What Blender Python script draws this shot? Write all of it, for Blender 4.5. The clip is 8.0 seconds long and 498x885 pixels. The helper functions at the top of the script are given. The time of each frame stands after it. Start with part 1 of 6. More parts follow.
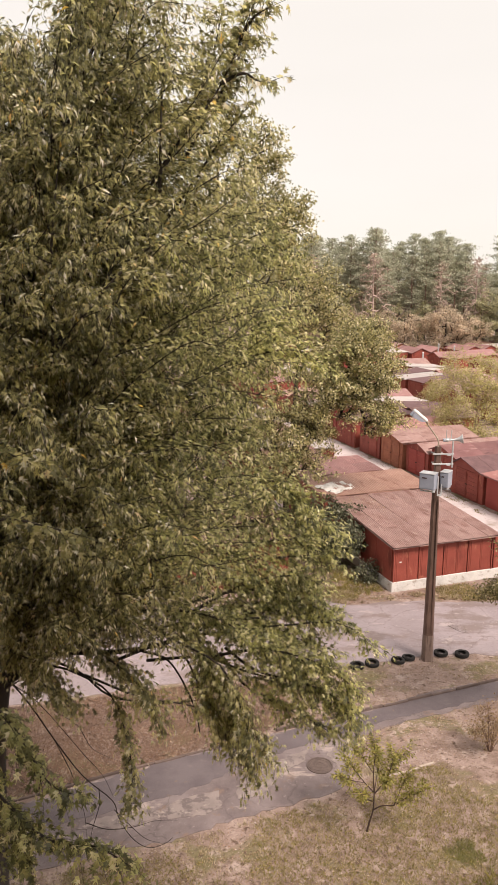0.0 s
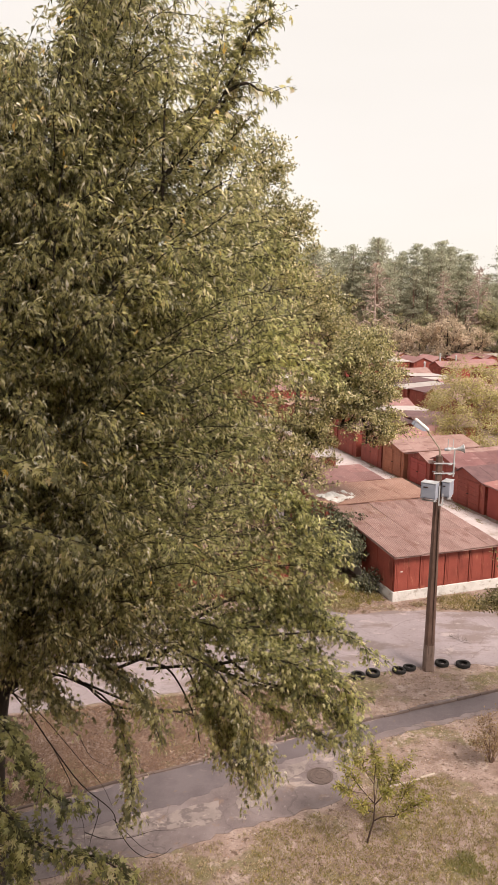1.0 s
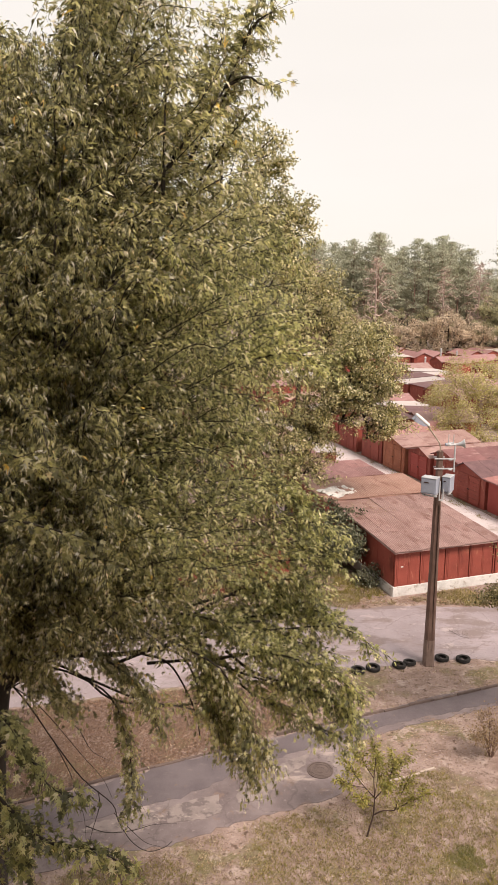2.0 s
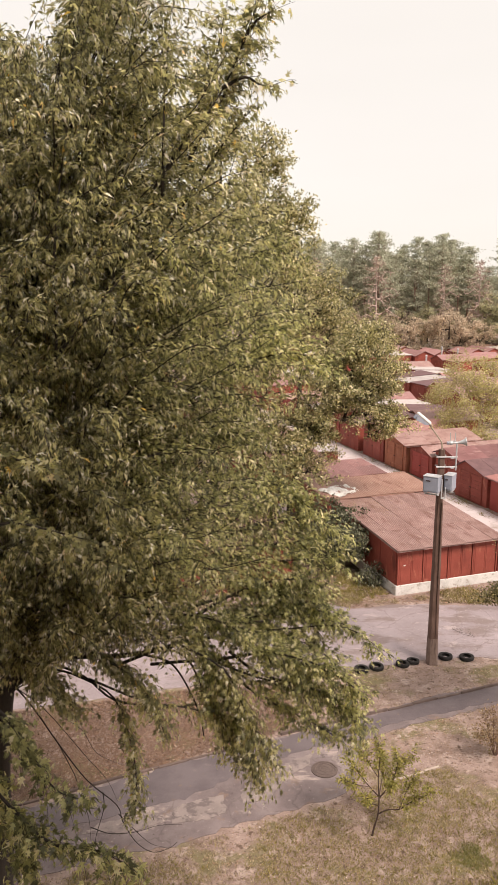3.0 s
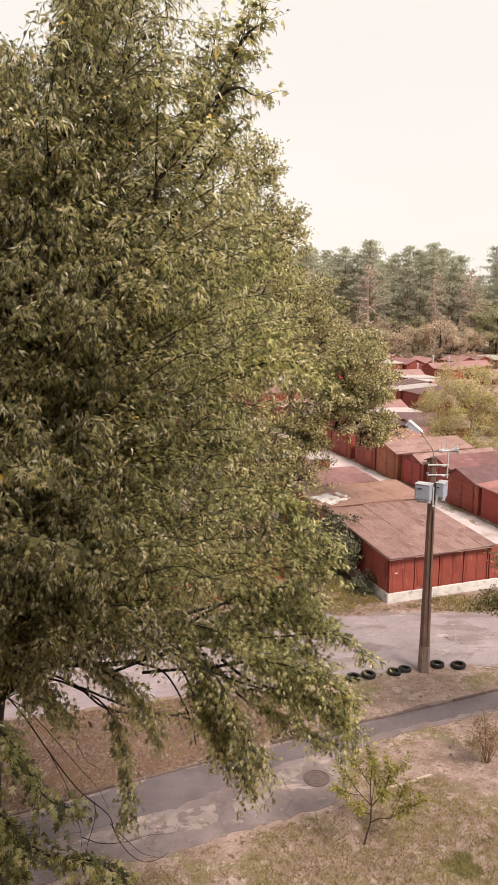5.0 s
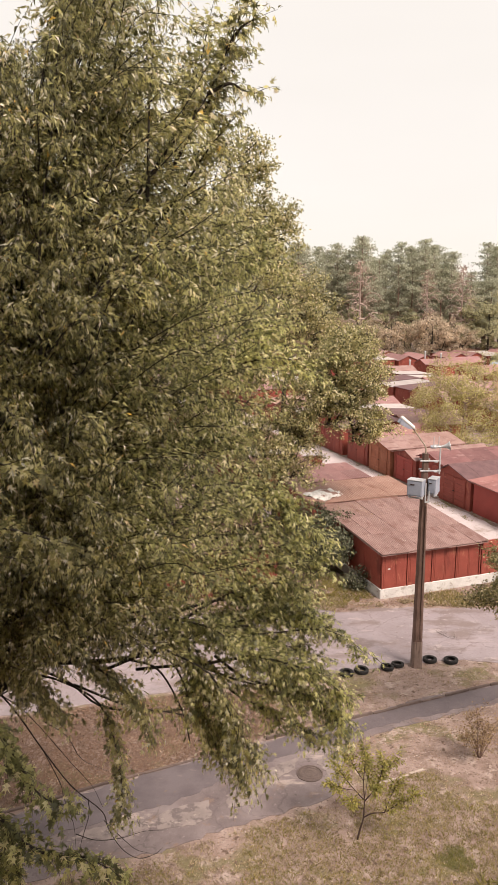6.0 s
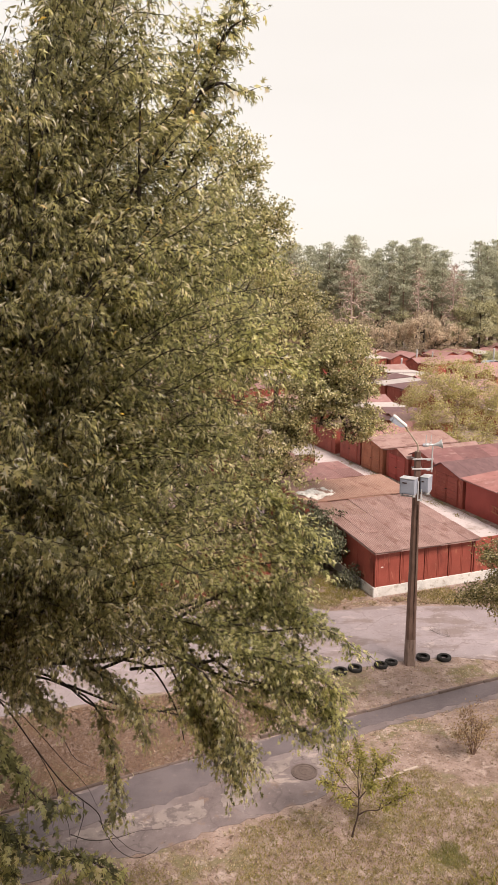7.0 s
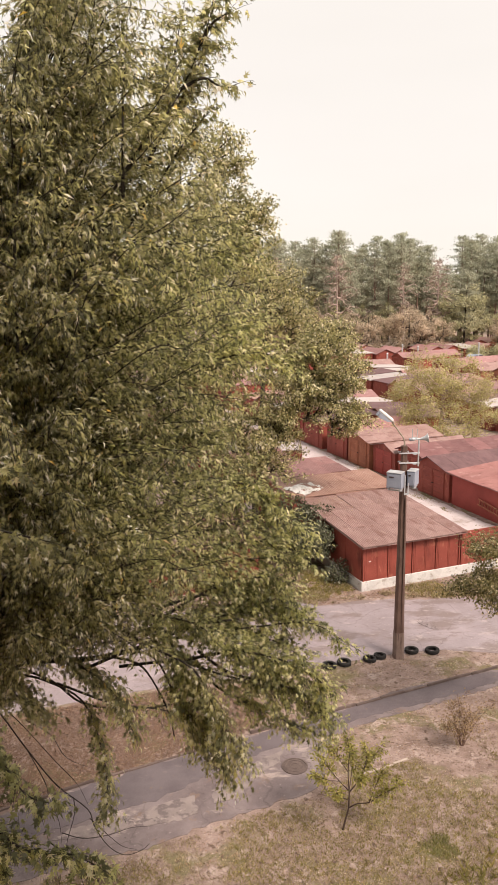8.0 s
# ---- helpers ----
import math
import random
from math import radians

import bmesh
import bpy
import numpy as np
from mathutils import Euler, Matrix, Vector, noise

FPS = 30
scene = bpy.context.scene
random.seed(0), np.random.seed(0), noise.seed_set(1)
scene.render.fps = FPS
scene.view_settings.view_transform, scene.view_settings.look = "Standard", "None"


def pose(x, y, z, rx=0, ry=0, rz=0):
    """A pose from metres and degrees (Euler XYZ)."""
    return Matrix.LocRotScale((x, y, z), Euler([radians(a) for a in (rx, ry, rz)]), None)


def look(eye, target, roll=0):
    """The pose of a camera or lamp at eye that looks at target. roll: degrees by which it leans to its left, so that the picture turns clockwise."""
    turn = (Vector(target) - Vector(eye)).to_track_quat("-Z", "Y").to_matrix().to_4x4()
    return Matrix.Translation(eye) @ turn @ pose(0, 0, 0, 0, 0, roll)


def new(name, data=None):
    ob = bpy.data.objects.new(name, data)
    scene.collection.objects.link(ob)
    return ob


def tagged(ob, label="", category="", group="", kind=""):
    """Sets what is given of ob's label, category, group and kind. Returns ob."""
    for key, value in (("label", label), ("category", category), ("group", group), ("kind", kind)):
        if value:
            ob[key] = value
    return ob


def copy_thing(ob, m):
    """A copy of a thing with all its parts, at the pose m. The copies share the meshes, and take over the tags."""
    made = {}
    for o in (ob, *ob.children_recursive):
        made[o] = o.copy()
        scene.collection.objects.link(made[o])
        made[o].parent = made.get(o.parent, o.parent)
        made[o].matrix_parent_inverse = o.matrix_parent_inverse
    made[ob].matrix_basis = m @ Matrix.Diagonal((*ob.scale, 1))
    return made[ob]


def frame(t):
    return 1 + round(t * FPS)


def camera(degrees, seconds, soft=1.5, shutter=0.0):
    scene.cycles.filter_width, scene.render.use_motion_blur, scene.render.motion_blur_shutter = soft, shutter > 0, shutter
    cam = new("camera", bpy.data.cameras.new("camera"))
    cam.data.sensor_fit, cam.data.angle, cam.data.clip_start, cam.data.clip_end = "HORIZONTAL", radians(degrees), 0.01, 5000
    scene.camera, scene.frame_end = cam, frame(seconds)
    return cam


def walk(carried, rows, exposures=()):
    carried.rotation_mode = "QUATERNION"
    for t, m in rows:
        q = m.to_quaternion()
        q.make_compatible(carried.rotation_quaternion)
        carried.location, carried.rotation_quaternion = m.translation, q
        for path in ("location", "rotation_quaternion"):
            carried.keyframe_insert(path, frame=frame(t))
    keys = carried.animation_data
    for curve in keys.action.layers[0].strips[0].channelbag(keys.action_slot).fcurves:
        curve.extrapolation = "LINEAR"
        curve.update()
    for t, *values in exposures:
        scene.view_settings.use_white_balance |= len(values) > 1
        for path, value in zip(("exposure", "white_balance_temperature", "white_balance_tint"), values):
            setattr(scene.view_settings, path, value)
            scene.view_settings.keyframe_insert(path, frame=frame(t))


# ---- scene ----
cam = camera(35.95, 8.0, soft=0.7)
PATH = [
    (0, look((0.000, 0.000, 14.500), (0.000, 19.548, 10.272), 0.02)),
    (0.5, look((0.002, 0.020, 14.498), (-0.092, 19.635, 10.594), -0.10)),
    (1, look((0.004, 0.001, 14.492), (-0.035, 19.596, 10.485), 0.25)),
    (1.5, look((0.002, -0.002, 14.486), (-0.044, 19.570, 10.372), 0.39)),
    (3, look((0.002, 0.003, 14.495), (-0.090, 19.570, 10.358), -0.21)),
    (3.5, look((-0.001, 0.001, 14.496), (-0.123, 19.577, 10.402), -0.40)),
    (4, look((-0.006, -0.020, 14.495), (-0.156, 19.580, 10.518), -0.37)),
    (4.5, look((-0.008, -0.022, 14.496), (-0.049, 19.572, 10.485), -0.13)),
    (5, look((-0.008, -0.018, 14.499), (0.114, 19.590, 10.560), -0.04)),
    (6.5, look((-0.009, -0.030, 14.503), (0.384, 19.550, 10.443), -0.15)),
    (7, look((-0.012, -0.039, 14.503), (0.494, 19.541, 10.457), -0.29)),
    (7.5, look((-0.012, -0.054, 14.496), (0.644, 19.517, 10.426), -0.58)),
    (8, look((-0.012, -0.047, 14.494), (0.831, 19.501, 10.351), -0.72)),
]
walk(cam, PATH, [(0, 0.0, 6700, 18), (8, 0.0, 6700, 18)])

# ---- light: bright overcast with a soft hazy sun behind the camera's right shoulder ----
SUN_ELEV, SUN_AZ = radians(50), radians(140)      # azimuth clockwise from +y
world = bpy.data.worlds.new("overcast_sky")
scene.world = world
world.use_nodes = True
wn, wl = world.node_tree.nodes, world.node_tree.links
wn.clear()
w_out = wn.new("ShaderNodeOutputWorld")
w_bg = wn.new("ShaderNodeBackground")
w_bg.inputs["Strength"].default_value = 0.1
w_sky = wn.new("ShaderNodeTexSky")
w_sky.sky_type = "NISHITA"
w_sky.sun_disc = False
w_sky.sun_elevation, w_sky.sun_rotation = SUN_ELEV, SUN_AZ
w_co = wn.new("ShaderNodeTexCoord")
w_map = wn.new("ShaderNodeMapping")
w_map.inputs["Scale"].default_value = (1.0, 1.0, 3.5)
w_noise = wn.new("ShaderNodeTexNoise")
w_noise.inputs["Scale"].default_value = 1.6
w_noise.inputs["Detail"].default_value = 4
w_ramp = wn.new("ShaderNodeValToRGB")
w_ramp.color_ramp.elements[0].position = 0.3
w_ramp.color_ramp.elements[0].color = (9.75, 9.7, 8.75, 1)
w_ramp.color_ramp.elements[1].position = 0.72
w_ramp.color_ramp.elements[1].color = (10.4, 10.3, 9.4, 1)
w_mix = wn.new("ShaderNodeMix")
w_mix.data_type = "RGBA"
w_mix.inputs["Factor"].default_value = 0.9
wl.new(w_co.outputs["Generated"], w_map.inputs["Vector"])
wl.new(w_map.outputs["Vector"], w_noise.inputs["Vector"])
wl.new(w_noise.outputs["Fac"], w_ramp.inputs["Fac"])
wl.new(w_sky.outputs["Color"], w_mix.inputs["A"])
wl.new(w_ramp.outputs["Color"], w_mix.inputs["B"])
wl.new(w_mix.outputs["Result"], w_bg.inputs["Color"])
wl.new(w_bg.outputs["Background"], w_out.inputs["Surface"])

sun = new("sun", bpy.data.lights.new("sun", "SUN"))
sun.data.energy = 5.0
sun.data.angle = radians(20)
sun.data.color = (1.0, 0.9, 0.77)
sun_from = Vector((math.sin(SUN_AZ) * math.cos(SUN_ELEV), math.cos(SUN_AZ) * math.cos(SUN_ELEV), math.sin(SUN_ELEV)))
sun.matrix_world = look(sun_from * 60, (0, 0, 0))
scene.view_settings.exposure = 0.0

# ---- materials ----
def rgba(c):
    return (c[0], c[1], c[2], 1.0)


def surf(name, ramp, scale=3.0, rough=0.85, bump=0.25, bscale=40.0, stains=(), metal=0.0, vary=0.0, stretch=(1, 1, 1), coords="Object", cracks=None):
    """A weathered surface: a broad mottling, stains of given colours, fine grain and relief. stains: (colour, scale, low, high, stretch)."""
    m = bpy.data.materials.new(name)
    m.use_nodes = True
    nt = m.node_tree
    n, l = nt.nodes, nt.links
    bsdf = n["Principled BSDF"]
    co = n.new("ShaderNodeTexCoord")
    geo = n.new("ShaderNodeNewGeometry")
    src = geo.outputs["Position"] if coords == "World" else co.outputs["Object"]
    info = n.new("ShaderNodeObjectInfo")

    def shifted(st):
        mp = n.new("ShaderNodeMapping")
        mp.inputs["Scale"].default_value = st
        l.new(src, mp.inputs["Vector"])
        if coords != "World":
            off = n.new("ShaderNodeVectorMath")
            off.operation = "SCALE"
            off.inputs[0].default_value = (17, 31, 11)
            l.new(info.outputs["Random"], off.inputs["Scale"])
            l.new(off.outputs["Vector"], mp.inputs["Location"])
        return mp.outputs["Vector"]

    def noise_of(sc, st, detail=5, r=0.6):
        t = n.new("ShaderNodeTexNoise")
        t.inputs["Scale"].default_value = sc
        t.inputs["Detail"].default_value = detail
        t.inputs["Roughness"].default_value = r
        l.new(shifted(st), t.inputs["Vector"])
        return t.outputs["Fac"]

    r = n.new("ShaderNodeValToRGB")
    els = r.color_ramp.elements
    while len(els) < len(ramp):
        els.new(0.5)
    for e, (p, c) in zip(els, ramp):
        e.position, e.color = p, rgba(c)
    l.new(noise_of(scale, stretch), r.inputs["Fac"])
    colour = r.outputs["Color"]
    for c, sc, lo, hi, st in stains:
        mask = n.new("ShaderNodeMapRange")
        mask.inputs["From Min"].default_value, mask.inputs["From Max"].default_value = lo, hi
        mask.interpolation_type = "SMOOTHSTEP"
        l.new(noise_of(sc, st, 6, 0.65), mask.inputs["Value"])
        mix = n.new("ShaderNodeMix")
        mix.data_type = "RGBA"
        l.new(mask.outputs["Result"], mix.inputs["Factor"])
        l.new(colour, mix.inputs["A"])
        mix.inputs["B"].default_value = rgba(c)
        colour = mix.outputs["Result"]
    if cracks:
        cell = n.new("ShaderNodeTexVoronoi")
        cell.feature = "DISTANCE_TO_EDGE"
        cell.inputs["Scale"].default_value = cracks[0]
        bend = n.new("ShaderNodeTexNoise")
        bend.inputs["Scale"].default_value = cracks[0] * 3
        bend.inputs["Detail"].default_value = 6
        l.new(src, bend.inputs["Vector"])
        warp = n.new("ShaderNodeMix")
        warp.data_type = "VECTOR"
        warp.inputs["Factor"].default_value = 0.45
        l.new(src, warp.inputs["A"])
        wide = n.new("ShaderNodeVectorMath")
        wide.operation = "MULTIPLY_ADD"
        wide.inputs[1].default_value = (2.2, 2.2, 0)
        l.new(bend.outputs["Color"], wide.inputs[0])
        l.new(src, wide.inputs[2])
        l.new(wide.outputs["Vector"], warp.inputs["B"])
        l.new(warp.outputs["Result"], cell.inputs["Vector"])
        line = n.new("ShaderNodeMapRange")
        line.inputs["From Min"].default_value, line.inputs["From Max"].default_value = 0.0, cracks[1]
        line.inputs["To Min"].default_value, line.inputs["To Max"].default_value = 0.8, 0.0
        l.new(cell.outputs["Distance"], line.inputs["Value"])
        fade = n.new("ShaderNodeMath")
        fade.operation = "MULTIPLY"
        l.new(line.outputs["Result"], fade.inputs[0])
        l.new(noise_of(cracks[0] * 0.8, (1, 1, 1), 3, 0.6), fade.inputs[1])
        mix = n.new("ShaderNodeMix")
        mix.data_type = "RGBA"
        l.new(fade.outputs["Value"], mix.inputs["Factor"])
        l.new(colour, mix.inputs["A"])
        mix.inputs["B"].default_value = rgba(cracks[2])
        colour = mix.outputs["Result"]
    grain = n.new("ShaderNodeMapRange")
    grain.inputs["To Min"].default_value, grain.inputs["To Max"].default_value = 0.82, 1.18
    fine = noise_of(bscale, (1, 1, 1), 3, 0.7)
    l.new(fine, grain.inputs["Value"])
    hsv = n.new("ShaderNodeHueSaturation")
    l.new(colour, hsv.inputs["Color"])
    if vary:
        v = n.new("ShaderNodeMapRange")
        v.inputs["To Min"].default_value, v.inputs["To Max"].default_value = 1 - vary, 1 + vary
        l.new(info.outputs["Random"], v.inputs["Value"])
        both = n.new("ShaderNodeMath")
        both.operation = "MULTIPLY"
        l.new(v.outputs["Result"], both.inputs[0])
        l.new(grain.outputs["Result"], both.inputs[1])
        l.new(both.outputs["Value"], hsv.inputs["Value"])
    else:
        l.new(grain.outputs["Result"], hsv.inputs["Value"])
    l.new(hsv.outputs["Color"], bsdf.inputs["Base Color"])
    bsdf.inputs["Roughness"].default_value = rough
    bsdf.inputs["Metallic"].default_value = metal
    bsdf.inputs["Specular IOR Level"].default_value = 0.3
    if bump:
        b = n.new("ShaderNodeBump")
        b.inputs["Strength"].default_value = bump
        b.inputs["Distance"].default_value = 0.02
        l.new(fine, b.inputs["Height"])
        l.new(b.outputs["Normal"], bsdf.inputs["Normal"])
    return m


def leafy(name, ramp, see_through=0.3, rough=0.55, passes=1.25):
    """Leaves: the colour varies from leaf to leaf; some light passes through."""
    m = bpy.data.materials.new(name)
    m.use_nodes = True
    nt = m.node_tree
    n, l = nt.nodes, nt.links
    bsdf, out = n["Principled BSDF"], n["Material Output"]
    geo = n.new("ShaderNodeNewGeometry")
    info = n.new("ShaderNodeObjectInfo")
    add = n.new("ShaderNodeMath")
    add.operation = "ADD"
    frac = n.new("ShaderNodeMath")
    frac.operation = "FRACT"
    l.new(geo.outputs["Random Per Island"], add.inputs[0])
    l.new(info.outputs["Random"], add.inputs[1])
    l.new(add.outputs["Value"], frac.inputs[0])
    r = n.new("ShaderNodeValToRGB")
    els = r.color_ramp.elements
    while len(els) < len(ramp):
        els.new(0.5)
    for e, (p, c) in zip(els, ramp):
        e.position, e.color = p, rgba(c)
    l.new(frac.outputs["Value"], r.inputs["Fac"])
    big = n.new("ShaderNodeTexNoise")
    big.inputs["Scale"].default_value = 0.55
    big.inputs["Detail"].default_value = 3
    l.new(geo.outputs["Position"], big.inputs["Vector"])
    mr = n.new("ShaderNodeMapRange")
    mr.inputs["From Min"].default_value, mr.inputs["From Max"].default_value = 0.3, 0.7
    mr.inputs["To Min"].default_value, mr.inputs["To Max"].default_value = 0.8, 1.2
    l.new(big.outputs["Fac"], mr.inputs["Value"])
    hsv = n.new("ShaderNodeHueSaturation")
    l.new(mr.outputs["Result"], hsv.inputs["Value"])
    l.new(r.outputs["Color"], hsv.inputs["Color"])
    l.new(hsv.outputs["Color"], bsdf.inputs["Base Color"])
    bsdf.inputs["Roughness"].default_value = rough
    bsdf.inputs["Specular IOR Level"].default_value = 0.5
    tr = n.new("ShaderNodeBsdfTranslucent")
    glow = n.new("ShaderNodeHueSaturation")
    glow.inputs["Saturation"].default_value, glow.inputs["Value"].default_value = 1.2, passes
    l.new(hsv.outputs["Color"], glow.inputs["Color"])
    l.new(glow.outputs["Color"], tr.inputs["Color"])
    mix = n.new("ShaderNodeMixShader")
    mix.inputs["Fac"].default_value = see_through
    l.new(bsdf.outputs["BSDF"], mix.inputs[1])
    l.new(tr.outputs["BSDF"], mix.inputs[2])
    l.new(mix.outputs["Shader"], out.inputs["Surface"])
    return m


ONE = (1, 1, 1)
M = {}
M["ground"] = surf("dry_lawn_soil", [(0.3, (0.170, 0.116, 0.097)), (0.5, (0.265, 0.192, 0.165)), (0.7, (0.350, 0.264, 0.237))], 1.6, 0.95, 0.9, 14,
                   [((0.170, 0.143, 0.077), 0.55, 0.5, 0.62, ONE), ((0.370, 0.291, 0.259), 1.9, 0.54, 0.64, ONE), ((0.115, 0.074, 0.055), 4.2, 0.54, 0.66, ONE), ((0.095, 0.065, 0.046), 12.0, 0.55, 0.66, ONE), ((0.430, 0.350, 0.308), 17.0, 0.58, 0.68, ONE)], coords="World")
M["road"] = surf("worn_concrete_road", [(0.3, (0.236, 0.194, 0.204)), (0.52, (0.287, 0.242, 0.257)), (0.7, (0.339, 0.286, 0.304))], 0.5, 0.9, 0.35, 30,
                 [((0.212, 0.167, 0.162), 0.45, 0.48, 0.6, (0.8, 1.8, 1)), ((0.373, 0.314, 0.316), 0.8, 0.56, 0.66, (1, 2, 1)), ((0.178, 0.131, 0.120), 6.0, 0.58, 0.7, (1, 2, 1)), ((0.408, 0.342, 0.341), 9.0, 0.6, 0.7, ONE)], coords="World", cracks=(0.4, 0.011, (0.126, 0.098, 0.092)))
M["alley"] = surf("pale_concrete_yard", [(0.3, (0.437, 0.379, 0.378)), (0.7, (0.572, 0.505, 0.512))], 0.8, 0.9, 0.3, 30,
                  [((0.312, 0.252, 0.223), 0.6, 0.54, 0.68, ONE), ((0.250, 0.202, 0.167), 2.5, 0.58, 0.7, ONE)], coords="World")
M["path"] = surf("old_asphalt_path", [(0.3, (0.130, 0.102, 0.104)), (0.5, (0.180, 0.144, 0.145)), (0.68, (0.234, 0.191, 0.192))], 0.9, 0.88, 0.6, 45,
                 [((0.355, 0.291, 0.269), 0.62, 0.56, 0.64, (0.7, 1.6, 1)), ((0.211, 0.144, 0.115), 1.4, 0.55, 0.7, ONE), ((0.111, 0.087, 0.083), 4.0, 0.6, 0.7, ONE), ((0.288, 0.240, 0.229), 9.0, 0.6, 0.7, ONE)], coords="World", cracks=(0.55, 0.02, (0.076, 0.060, 0.055)))
M["asphalt_dark"] = surf("dark_asphalt_strip", [(0.3, (0.103, 0.084, 0.090)), (0.6, (0.141, 0.116, 0.123))], 1.2, 0.85, 0.5, 50,
                         [((0.197, 0.163, 0.154), 1.3, 0.6, 0.72, (0.7, 1.6, 1)), ((0.158, 0.121, 0.107), 5.0, 0.6, 0.72, ONE)], coords="World")
M["worn_patch"] = surf("worn_pale_patch", [(0.3, (0.199, 0.162, 0.155)), (0.6, (0.261, 0.216, 0.204))], 2.2, 0.92, 0.6, 40,
                       [((0.149, 0.120, 0.119), 2.6, 0.5, 0.6, ONE), ((0.325, 0.270, 0.252), 6.0, 0.58, 0.7, ONE)], coords="World")
M["kerb"] = surf("weathered_kerbstone", [(0.3, (0.092, 0.066, 0.059)), (0.7, (0.152, 0.113, 0.100))], 3, 0.9, 0.4, 30, vary=0.15)
M["kerb_pale"] = surf("pale_kerbstone", [(0.3, (0.34, 0.275, 0.235)), (0.7, (0.47, 0.395, 0.345))], 3, 0.9, 0.4, 30, vary=0.15)
M["wall_red"] = surf("red_oxide_painted_steel", [(0.3, (0.2, 0.045, 0.033)), (0.55, (0.255, 0.062, 0.045)), (0.75, (0.305, 0.087, 0.06))], 0.9, 0.6, 0.15, 25,
                     [((0.14, 0.034, 0.026), 1.1, 0.56, 0.72, (1.6, 1.6, 0.5)), ((0.35, 0.13, 0.085), 1.6, 0.56, 0.72, (1.6, 1.6, 0.7)), ((0.41, 0.24, 0.175), 7.0, 0.66, 0.76, (2, 2, 0.7))], vary=0.10)
M["wall_brown"] = surf("brown_rusty_steel_doors", [(0.3, (0.24, 0.085, 0.05)), (0.6, (0.33, 0.13, 0.075)), (0.8, (0.42, 0.2, 0.12))], 1.1, 0.7, 0.2, 25,
                       [((0.17, 0.06, 0.04), 1.6, 0.58, 0.72, (3, 3, 0.5))], vary=0.12)
M["wall_crimson"] = surf("crimson_painted_wall", [(0.3, (0.255, 0.051, 0.0425)), (0.6, (0.323, 0.068, 0.0553))], 0.9, 0.65, 0.15, 25,
                         [((0.212, 0.051, 0.0425), 1.2, 0.6, 0.74, (2, 2, 0.6))], vary=0.12)
M["roof_rust"] = surf("rusty_sheet_roof", [(0.3, (0.25, 0.15, 0.136)), (0.52, (0.3, 0.19, 0.174)), (0.72, (0.345, 0.232, 0.212))], 0.8, 0.6, 0.2, 20,
                      [((0.21, 0.112, 0.098), 0.9, 0.52, 0.66, (1.6, 0.7, 1)), ((0.41, 0.31, 0.275), 2.4, 0.6, 0.74, (2.5, 0.7, 1)), ((0.155, 0.085, 0.075), 7.0, 0.58, 0.7, (2, 0.6, 1))], vary=0.09)
M["roof_orange"] = surf("orange_rust_roof", [(0.3, (0.276, 0.155, 0.119)), (0.6, (0.352, 0.214, 0.172))], 0.9, 0.6, 0.2, 20,
                        [((0.233, 0.115, 0.090), 1.1, 0.54, 0.68, (2, 0.6, 1)), ((0.433, 0.321, 0.262), 3.0, 0.6, 0.72, (3, 0.5, 1))], vary=0.08)
M["roof_pink"] = surf("faded_maroon_roof", [(0.3, (0.155, 0.066, 0.066)), (0.6, (0.21, 0.1, 0.098))], 0.9, 0.55, 0.15, 20,
                      [((0.27, 0.165, 0.155), 1.3, 0.56, 0.72, (2, 0.7, 1)), ((0.1, 0.046, 0.045), 2.2, 0.56, 0.7, (3, 0.5, 1))], vary=0.2)
M["roof_crimson"] = surf("painted_red_roof", [(0.3, (0.23, 0.1, 0.092)), (0.6, (0.285, 0.137, 0.126))], 0.8, 0.55, 0.15, 20,
                         [((0.34, 0.2, 0.185), 1.1, 0.56, 0.72, (1, 1, 1)), ((0.17, 0.075, 0.068), 2.0, 0.58, 0.7, (2, 0.7, 1))], vary=0.08)
# faded rose; on the far rows its paleness also stands for haze
M["roof_faded_hazed"] = surf("faded_hazed_rose_roof", [(0.3, (0.25, 0.125, 0.12)), (0.6, (0.32, 0.175, 0.168))], 0.9, 0.55, 0.15, 20,
                       [((0.39, 0.26, 0.245), 1.3, 0.56, 0.72, (2, 0.7, 1)), ((0.17, 0.085, 0.08), 2.2, 0.58, 0.7, (3, 0.5, 1))], vary=0.2)
M["plastic"] = surf("dirty_white_plastic", [(0.3, (0.5, 0.48, 0.46)), (0.7, (0.66, 0.64, 0.62))], 3.0, 0.5, 0.3, 12, [((0.36, 0.31, 0.27), 2.5, 0.6, 0.72, ONE)])
M["roof_grey"] = surf("brownish_slate_roof", [(0.3, (0.119, 0.065, 0.068)), (0.6, (0.168, 0.096, 0.099))], 1.2, 0.75, 0.2, 20,
                      [((0.115, 0.065, 0.064), 1.3, 0.54, 0.7, (1, 3, 1))], vary=0.1)
M["roof_white"] = surf("whitish_sheet_roof", [(0.3, (0.383, 0.336, 0.323)), (0.7, (0.493, 0.445, 0.433))], 1.0, 0.6, 0.1, 20,
                       [((0.332, 0.252, 0.231), 1.5, 0.58, 0.74, ONE)], vary=0.1)
M["white"] = surf("whitewashed_plinth", [(0.3, (0.47, 0.45, 0.435)), (0.6, (0.61, 0.59, 0.575))], 2.0, 0.9, 0.5, 25,
                  [((0.36, 0.32, 0.29), 2.2, 0.55, 0.67, (1, 1, 1.6)), ((0.24, 0.19, 0.165), 5.0, 0.62, 0.72, (1, 1, 1.3))])
M["dark"] = surf("dark_gap", [(0.3, (0.035, 0.02, 0.018)), (0.7, (0.06, 0.035, 0.03))], 2, 0.9, 0.1)
